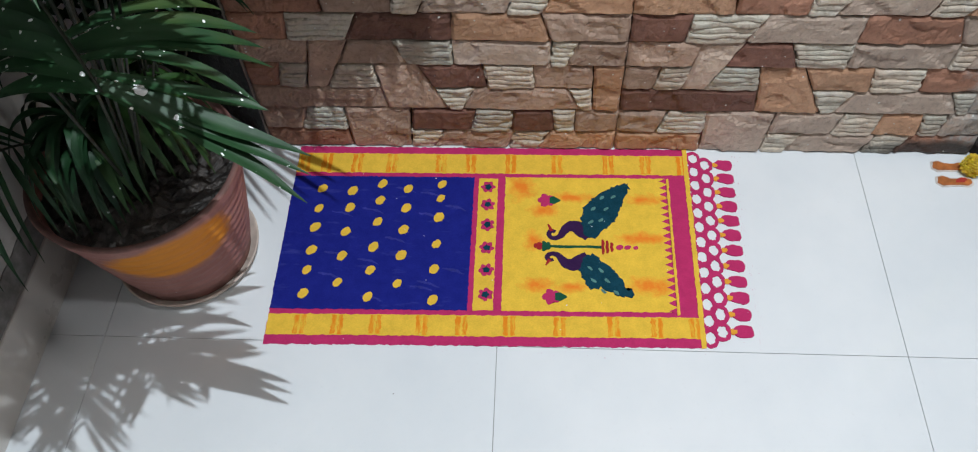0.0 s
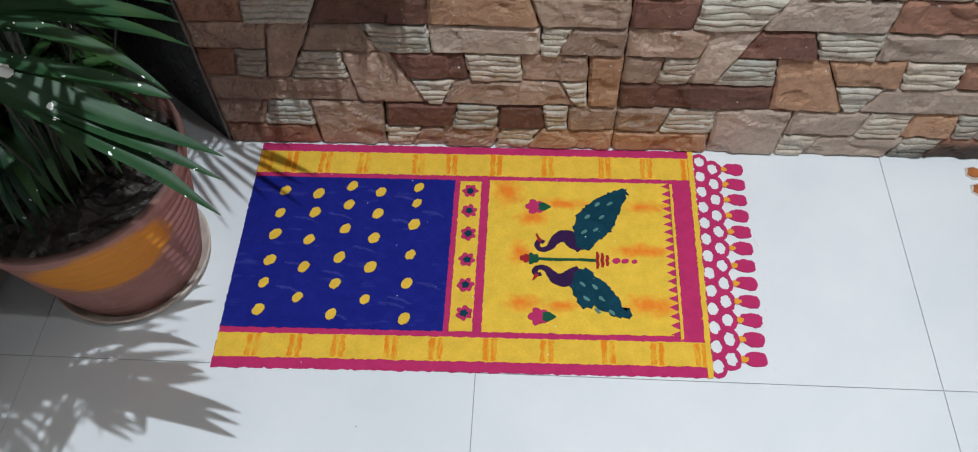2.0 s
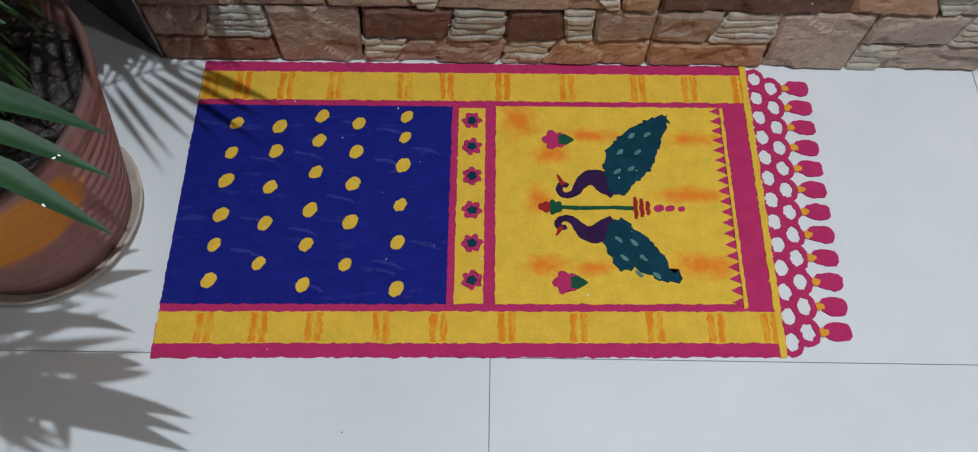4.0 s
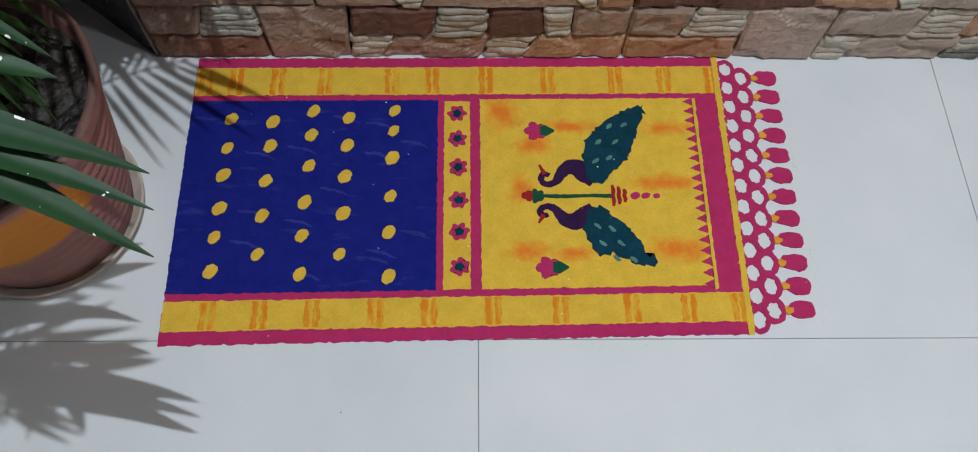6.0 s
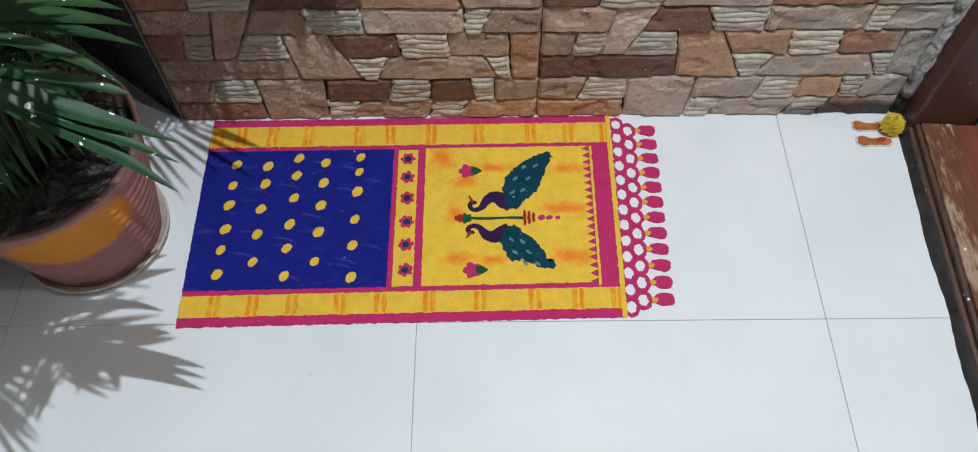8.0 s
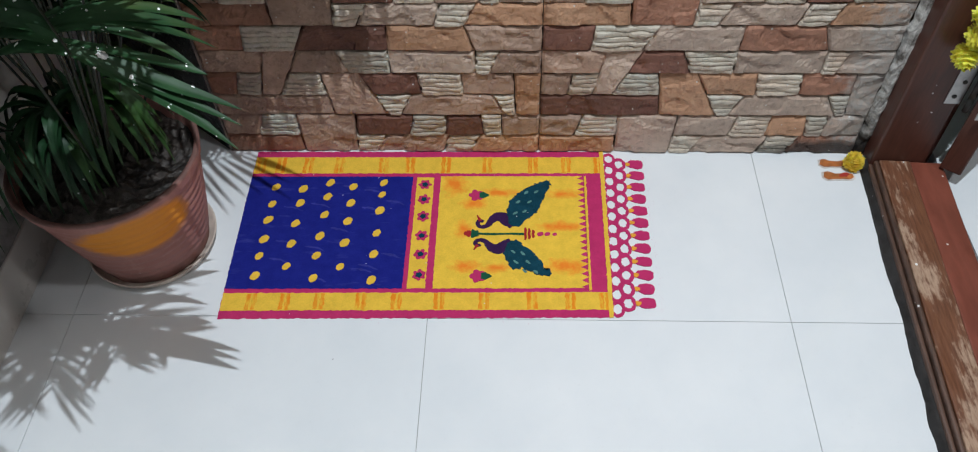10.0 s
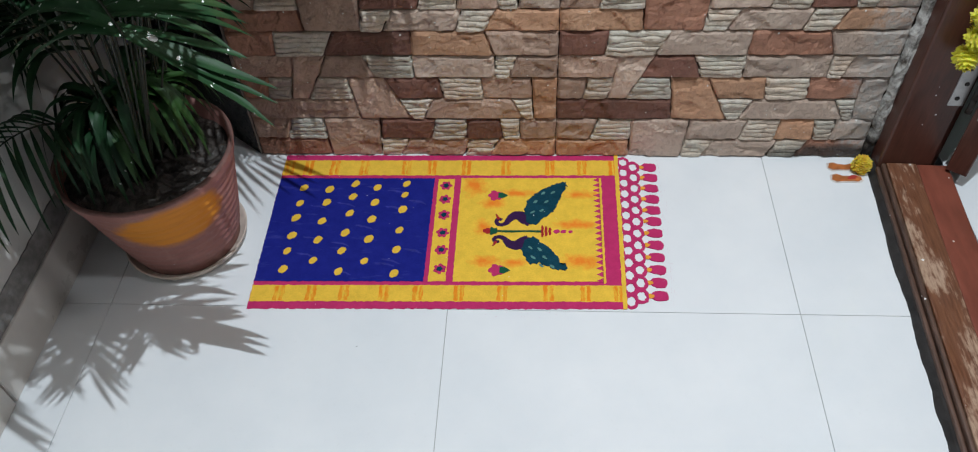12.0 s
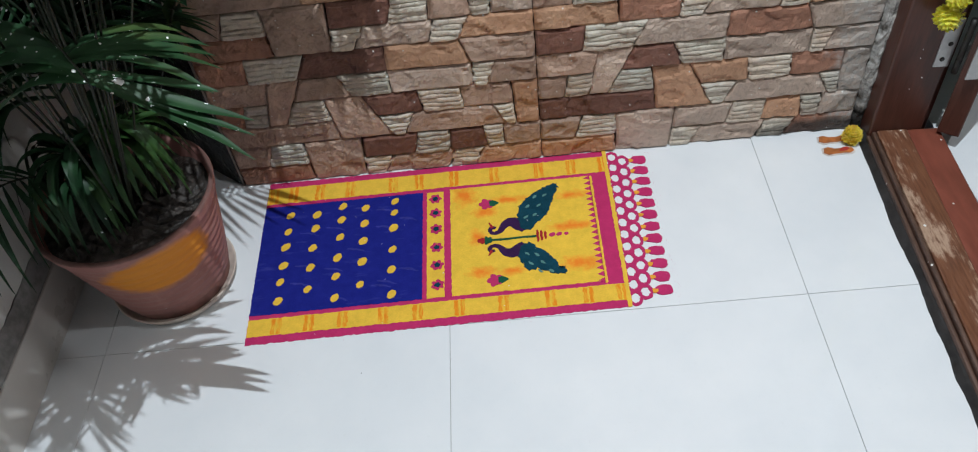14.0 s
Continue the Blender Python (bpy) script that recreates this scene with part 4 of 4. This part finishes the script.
# the frond that leans out over the floor, splashed with paint: its end blades spread to both sides
splashed = stalk(((-0.545, -0.20, SOIL), (-0.47, -0.29, 0.76), (-0.302, -0.488, 0.636)))
for k, (start, mid, end, width) in enumerate((
    ((-0.303, -0.486, 0.637), (-0.224, -0.498, 0.588), (-0.150, -0.520, 0.535), 0.018),
    ((-0.306, -0.483, 0.638), (-0.226, -0.490, 0.592), (-0.143, -0.508, 0.560), 0.015),
    ((-0.309, -0.479, 0.639), (-0.232, -0.480, 0.598), (-0.143, -0.498, 0.572), 0.019),
    ((-0.318, -0.468, 0.639), (-0.238, -0.458, 0.604), (-0.185, -0.456, 0.585), 0.017),
    ((-0.330, -0.452, 0.638), (-0.270, -0.425, 0.612), (-0.205, -0.425, 0.560), 0.016),
    ((-0.343, -0.436, 0.632), (-0.275, -0.400, 0.606), (-0.205, -0.372, 0.552), 0.024),
    ((-0.350, -0.428, 0.628), (-0.282, -0.386, 0.606), (-0.215, -0.356, 0.560), 0.024),
    ((-0.358, -0.418, 0.622), (-0.290, -0.370, 0.606), (-0.225, -0.338, 0.565), 0.022),
    ((-0.370, -0.404, 0.618), (-0.312, -0.350, 0.608), (-0.262, -0.315, 0.575), 0.020),
    ((-0.305, -0.487, 0.637), (-0.372, -0.482, 0.634), (-0.470, -0.448, 0.560), 0.026),
    ((-0.312, -0.477, 0.639), (-0.388, -0.464, 0.640), (-0.500, -0.430, 0.560), 0.026),
    ((-0.325, -0.462, 0.639), (-0.400, -0.446, 0.646), (-0.515, -0.410, 0.575), 0.028),
    ((-0.340, -0.444, 0.634), (-0.420, -0.420, 0.650), (-0.525, -0.385, 0.600), 0.026),
    ((-0.360, -0.420, 0.624), (-0.430, -0.390, 0.650), (-0.530, -0.340, 0.615), 0.026),
)):
    blade("leaflet", start, mid, end, width, M_SPOTTED, splashed, k)

# low young fronds that fan out over the soil
rng = random.Random(11)
for centre, first, last, count, reach, high in (((-0.530, -0.225, 0.325), -215, 40, 28, 0.100, 0.020), ((-0.500, -0.215, 0.335), -120, 60, 18, 0.105, 0.022), ((-0.545, -0.245, 0.295), -190, -20, 20, 0.085, 0.014), ((-0.515, -0.200, 0.350), -60, 150, 12, 0.125, 0.020)):
    young = stalk(((-0.535, -0.20, SOIL), (centre[0] - 0.01, centre[1] + 0.03, centre[2] + 0.02), centre), 0.003, 0.002, 10)
    for k in range(count):
        a = radians(first + (last - first) * (k + 0.5) / count + rng.uniform(-6, 6))
        r = reach * rng.uniform(0.78, 1.15)
        d = Vector((math.cos(a), math.sin(a), 0))
        c = Vector(centre) + Vector((rng.uniform(-0.02, 0.02), rng.uniform(-0.02, 0.02), rng.uniform(-0.02, 0.01)))
        # blades pointing right take the lamp-lit leaf colour
        blade("leaflet", c, c + d * r * 0.62 + Vector((0, 0, high * rng.uniform(0.2, 1.3))), c + d * r + Vector((0, 0, -rng.uniform(0.045, 0.095))), rng.uniform(0.011, 0.018), M_LEAF_LIT if math.cos(a) > 0.45 else M_LEAF, young, k + 40 * reach)


def under_lamp(x, y, h):
    """The place at height h whose shade falls on the floor at x, y."""
    k = h / LAMP[2]
    return Vector((x + (LAMP[0] - x) * k - POT[0], y + (LAMP[1] - y) * k - POT[1], h))


# tall fronds, out of sight above: where their stalk's shade begins and ends on the floor, their height, and their leaflets
for root, tip, h, pairs, size, bare, sag, width, spread, closing, lift, seed in (
    ((-0.600, -0.055), (-0.375, -0.008), 0.82, 15, 0.105, 0.42, 0.25, 0.0082, 56, 10, 0.05, 2),
    ((-0.640, -0.340), (-0.585, -0.530), 0.86, 16, 0.072, 0.45, 0.3, 0.0085, 62, 30, 0.05, 3),
    ((-0.590, -0.330), (-0.500, -0.470), 0.84, 13, 0.070, 0.45, 0.3, 0.009, 64, 28, 0.05, 4),
    ((-0.690, -0.400), (-0.655, -0.530), 0.90, 13, 0.062, 0.50, 0.3, 0.008, 66, 26, 0.05, 5),
    ((-0.600, -0.330), (-0.430, -0.425), 0.88, 11, 0.060, 0.45, 0.3, 0.010, 60, 26, 0.05, 6),
    ((-0.860, -0.500), (-0.720, -0.610), 0.95, 9, 0.105, 0.52, 0.3, 0.010, 38, 16, 0.05, 7),
    ((-0.980, 0.050), (-0.800, -0.180), 0.95, 18, 0.130, 0.40, 0.3, 0.026, 66, 26, 0.05, 21),
    ((-0.960, -0.120), (-0.860, -0.310), 1.00, 18, 0.120, 0.40, 0.3, 0.026, 66, 26, 0.05, 22),
    ((-0.860, 0.000), (-0.690, -0.200), 1.05, 18, 0.120, 0.40, 0.3, 0.026, 66, 26, 0.05, 23),
    ((-0.690, -0.220), (-0.560, -0.330), 0.96, 13, 0.090, 0.45, 0.3, 0.013, 62, 26, 0.05, 8),
    ((-0.760, -0.300), (-0.680, -0.460), 0.98, 13, 0.090, 0.45, 0.3, 0.013, 62, 26, 0.05, 9),
):
    end, bend = under_lamp(*tip, h), under_lamp(*root, h + 0.10)
    frond(arch((0.05 * end[0], 0.1 * end[1], SOIL), bend, end), pairs, size, M_LEAF, seed, bare, sag, width, spread, closing, lift)

# fronds of the dark crown behind and to the side, and unseen ones that shade the stones: bend, end of the stalk (from
# the pot's middle), leaflets
for top, end, pairs, size, bare, sag, width, spread, closing, lift, seed in (
    # these first five hang above the view, added to shade the stone wall's left
    ((0.12, 0.06, 0.95), (0.400, 0.105, 0.780), 20, 0.12, 0.40, 0.4, 0.022, 66, 24, 0.1, 61),
    ((0.08, 0.10, 0.85), (0.330, 0.140, 0.640), 20, 0.10, 0.40, 0.4, 0.020, 66, 24, 0.1, 62),
    ((0.22, 0.150, 0.76), (0.460, 0.138, 0.600), 24, 0.060, 0.30, 0.3, 0.020, 70, 20, 0.1, 65),
    ((0.10, 0.10, 1.02), (0.470, 0.140, 0.850), 20, 0.15, 0.40, 0.4, 0.026, 66, 24, 0.1, 63),
    ((0.12, 0.14, 1.10), (0.560, 0.150, 0.960), 20, 0.17, 0.42, 0.4, 0.028, 66, 24, 0.1, 64),
    ((-0.06, 0.09, 0.58), (-0.150, 0.120, 0.40), 16, 0.16, 0.30, 1.0, 0.022, 72, 30, 0.2, 71),
    ((-0.02, 0.12, 0.60), (-0.050, 0.230, 0.42), 16, 0.16, 0.30, 0.9, 0.022, 72, 30, 0.2, 72),
    ((0.04, 0.10, 0.56), (0.075, 0.190, 0.40), 14, 0.13, 0.35, 0.9, 0.018, 72, 30, 0.2, 73),
    ((-0.05, 0.06, 0.62), (-0.120, 0.110, 0.52), 14, 0.17, 0.35, 1.0, 0.018, 72, 30, 0.2, 51),
    ((0.02, 0.08, 0.62), (0.060, 0.140, 0.52), 14, 0.15, 0.35, 1.0, 0.018, 72, 30, 0.2, 52),
    ((-0.08, 0.00, 0.60), (-0.145, -0.010, 0.48), 14, 0.16, 0.35, 1.2, 0.018, 72, 30, 0.2, 53),
    ((-0.02, -0.08, 0.90), (-0.040, -0.250, 0.80), 14, 0.17, 0.50, 1.5, 0.018, 80, 20, 0.0, 47),
    ((-0.07, -0.03, 0.43), (-0.148, -0.250, 0.345), 14, 0.13, 0.40, 1.9, 0.010, 72, 26, 0.05, 4),
):
    frond(arch((0.1 * end[0], 0.1 * end[1] + 0.01, SOIL), top, end), pairs, size, M_LEAF, seed, bare, sag, width, spread, closing, lift)
for bx, by, heading, rise, length, droop, pairs, size, bare, sag, width, spread, seed in (
    (0.01, 0.02, 60, 84, 0.62, 80, 10, 0.20, 0.5, 0.9, 0.018, 66, 9),
    (-0.02, 0.03, 130, 80, 0.60, 85, 12, 0.18, 0.4, 1.0, 0.022, 66, 10),
    (-0.03, 0.00, 185, 84, 0.70, 60, 12, 0.18, 0.4, 0.9, 0.022, 66, 11),
    (0.00, 0.02, 35, 88, 1.05, 55, 16, 0.24, 0.5, 0.9, 0.026, 64, 15),
    (0.00, 0.02, 80, 88, 0.95, 45, 16, 0.20, 0.45, 0.8, 0.028, 66, 34),
    (-0.02, 0.01, 160, 88, 0.95, 40, 16, 0.20, 0.45, 0.8, 0.028, 66, 35),
    (-0.03, 0.01, -150, 86, 0.80, 60, 14, 0.20, 0.45, 1.0, 0.024, 66, 19),
):
    frond(curve((bx, by, SOIL), heading, rise, length, droop), pairs, size, M_LEAF, seed, bare, sag, width, spread)

# ---- marigolds ----
def marigold(name, r, material, layers=5, seed=0):
    """A round head of many ruffled petals."""
    rng = random.Random(seed)
    bm = bmesh.new()
    bmesh.ops.create_icosphere(bm, subdivisions=2, radius=r * 0.74)
    for k in range(layers):
        tilt = radians(-48 + 134 * k / (layers - 1))
        count = max(9, round(32 * math.cos(tilt)))
        for i in range(count):
            a = 2 * math.pi * (i + 0.5 * (k % 2)) / count + rng.uniform(-0.12, 0.12)
            d = Vector((math.cos(a) * math.cos(tilt), math.sin(a) * math.cos(tilt), math.sin(tilt)))
            s = Vector((-math.sin(a), math.cos(a), 0))
            up = d.cross(s)
            reach = r * rng.uniform(0.85, 1.1)
            w = r * 0.15
            start = d * r * 0.25
            q = [bm.verts.new(start - s * w * 0.4), bm.verts.new(start + s * w * 0.4), bm.verts.new(d * reach * 0.8 + s * w + up * w * 0.3), bm.verts.new(d * reach + s * w * 0.3), bm.verts.new(d * reach - s * w * 0.3 + up * w * 0.2), bm.verts.new(d * reach * 0.8 - s * w - up * w * 0.2)]
            bm.faces.new(q)
    return bm


offering = thing("marigold_flower", "yellow marigold head lying beside the footprints", "flower", (0.782, -0.040, 0.017))
part("petals", marigold("petals", 0.0195, M_MARIGOLD, 11, 3), M_MARIGOLD, offering)

feet = thing("footprints", "pair of small turmeric-orange footprints painted on a tile", "floor decoration", (0.752, -0.047, 0.0))
for dy in (0.015, -0.017):
    turn_shape = stroke([(-0.026, dy + 0.004), (-0.018, dy + 0.002), (-0.006, dy), (0.008, dy), (0.02, dy + 0.001), (0.028, dy + 0.002)], [0.012, 0.020, 0.013, 0.012, 0.016, 0.008])
    outer = part("footprint", sheet(stroke([(-0.030, dy + 0.004), (-0.019, dy + 0.002), (-0.006, dy), (0.008, dy), (0.021, dy + 0.001), (0.031, dy + 0.002)], [0.014, 0.026, 0.019, 0.018, 0.022, 0.012]), 0.0002, 0.0012, 0.0008), M_CLEAR_RIM, feet, "pale outline of a footprint")
    part("paste", sheet(turn_shape, 0.001, 0.0026, 0.001), M_TURMERIC, outer, "orange turmeric paste")
part("vermilion_mark", sheet(oval(0.012, -0.014, 0.010, 0.005, 20), 0.0024, 0.0032, 0.0016), M_VERMILION, feet, "red vermilion smear")

garland = thing("garland", "yellow flower garland hanging down the dark door frame", "garland", (0.860, -0.074, 0.0))
bm = bmesh.new()
tube(bm, [(0, 0, 2.0), (0.002, 0, 1.4), (0, 0.001, 0.8), (0, 0, 0.28)], (0.0015, 0.0015), 5)
part("thread", bm, M_THREAD, garland)
for i in range(12):
    bm = marigold("flower_head", 0.024, M_LEMON, 8, 20 + i)
    bm.transform(pose(0.003 * (i % 2), -0.004, 0.300 + 0.040 * i, 60 if i % 2 else 130, 20, 40 * i))
    part("flower_head", bm, M_LEMON, garland)

# ---- small leafy plant at the foot of the painted wall ----
seedling = thing("leafy_plant", "small plant with heart-shaped green leaves by the wall", "plant", (-0.672, -0.83, 0.0))
bm = bmesh.new()
tube(bm, [(0, 0, 0), (0.005, 0.02, 0.05), (0.008, 0.05, 0.09), (0.01, 0.08, 0.12)], (0.003, 0.0015), 6)
part("stem", bm, M_STEM, seedling, smooth=True)
for x, y, z, a, k in ((0.008, 0.085, 0.118, 60, 1.0), (0.012, 0.05, 0.092, 20, 1.1), (0.0, 0.03, 0.06, 140, 0.9), (0.01, 0.0, 0.04, -60, 1.0)):
    bm = bmesh.new()
    rows = []
    for i in range(8):
        v = i / 7
        w = 0.017 * k * math.sin(math.pi * min(1, v * 0.92 + 0.10)) ** 0.7
        rows.append([bm.verts.new((v * 0.045 * k, -w, 0.004 - 0.014 * v * v)), bm.verts.new((v * 0.045 * k, 0, -0.014 * v * v)), bm.verts.new((v * 0.045 * k, w, 0.004 - 0.014 * v * v))])
    for p, q in zip(rows, rows[1:]):
        for m in range(2):
            bm.faces.new((p[m], p[m + 1], q[m + 1], q[m]))
    bm.transform(pose(x, y, z, 0, 0, a))
    part("leaf", bm, M_OVATE, seedling, smooth=True)
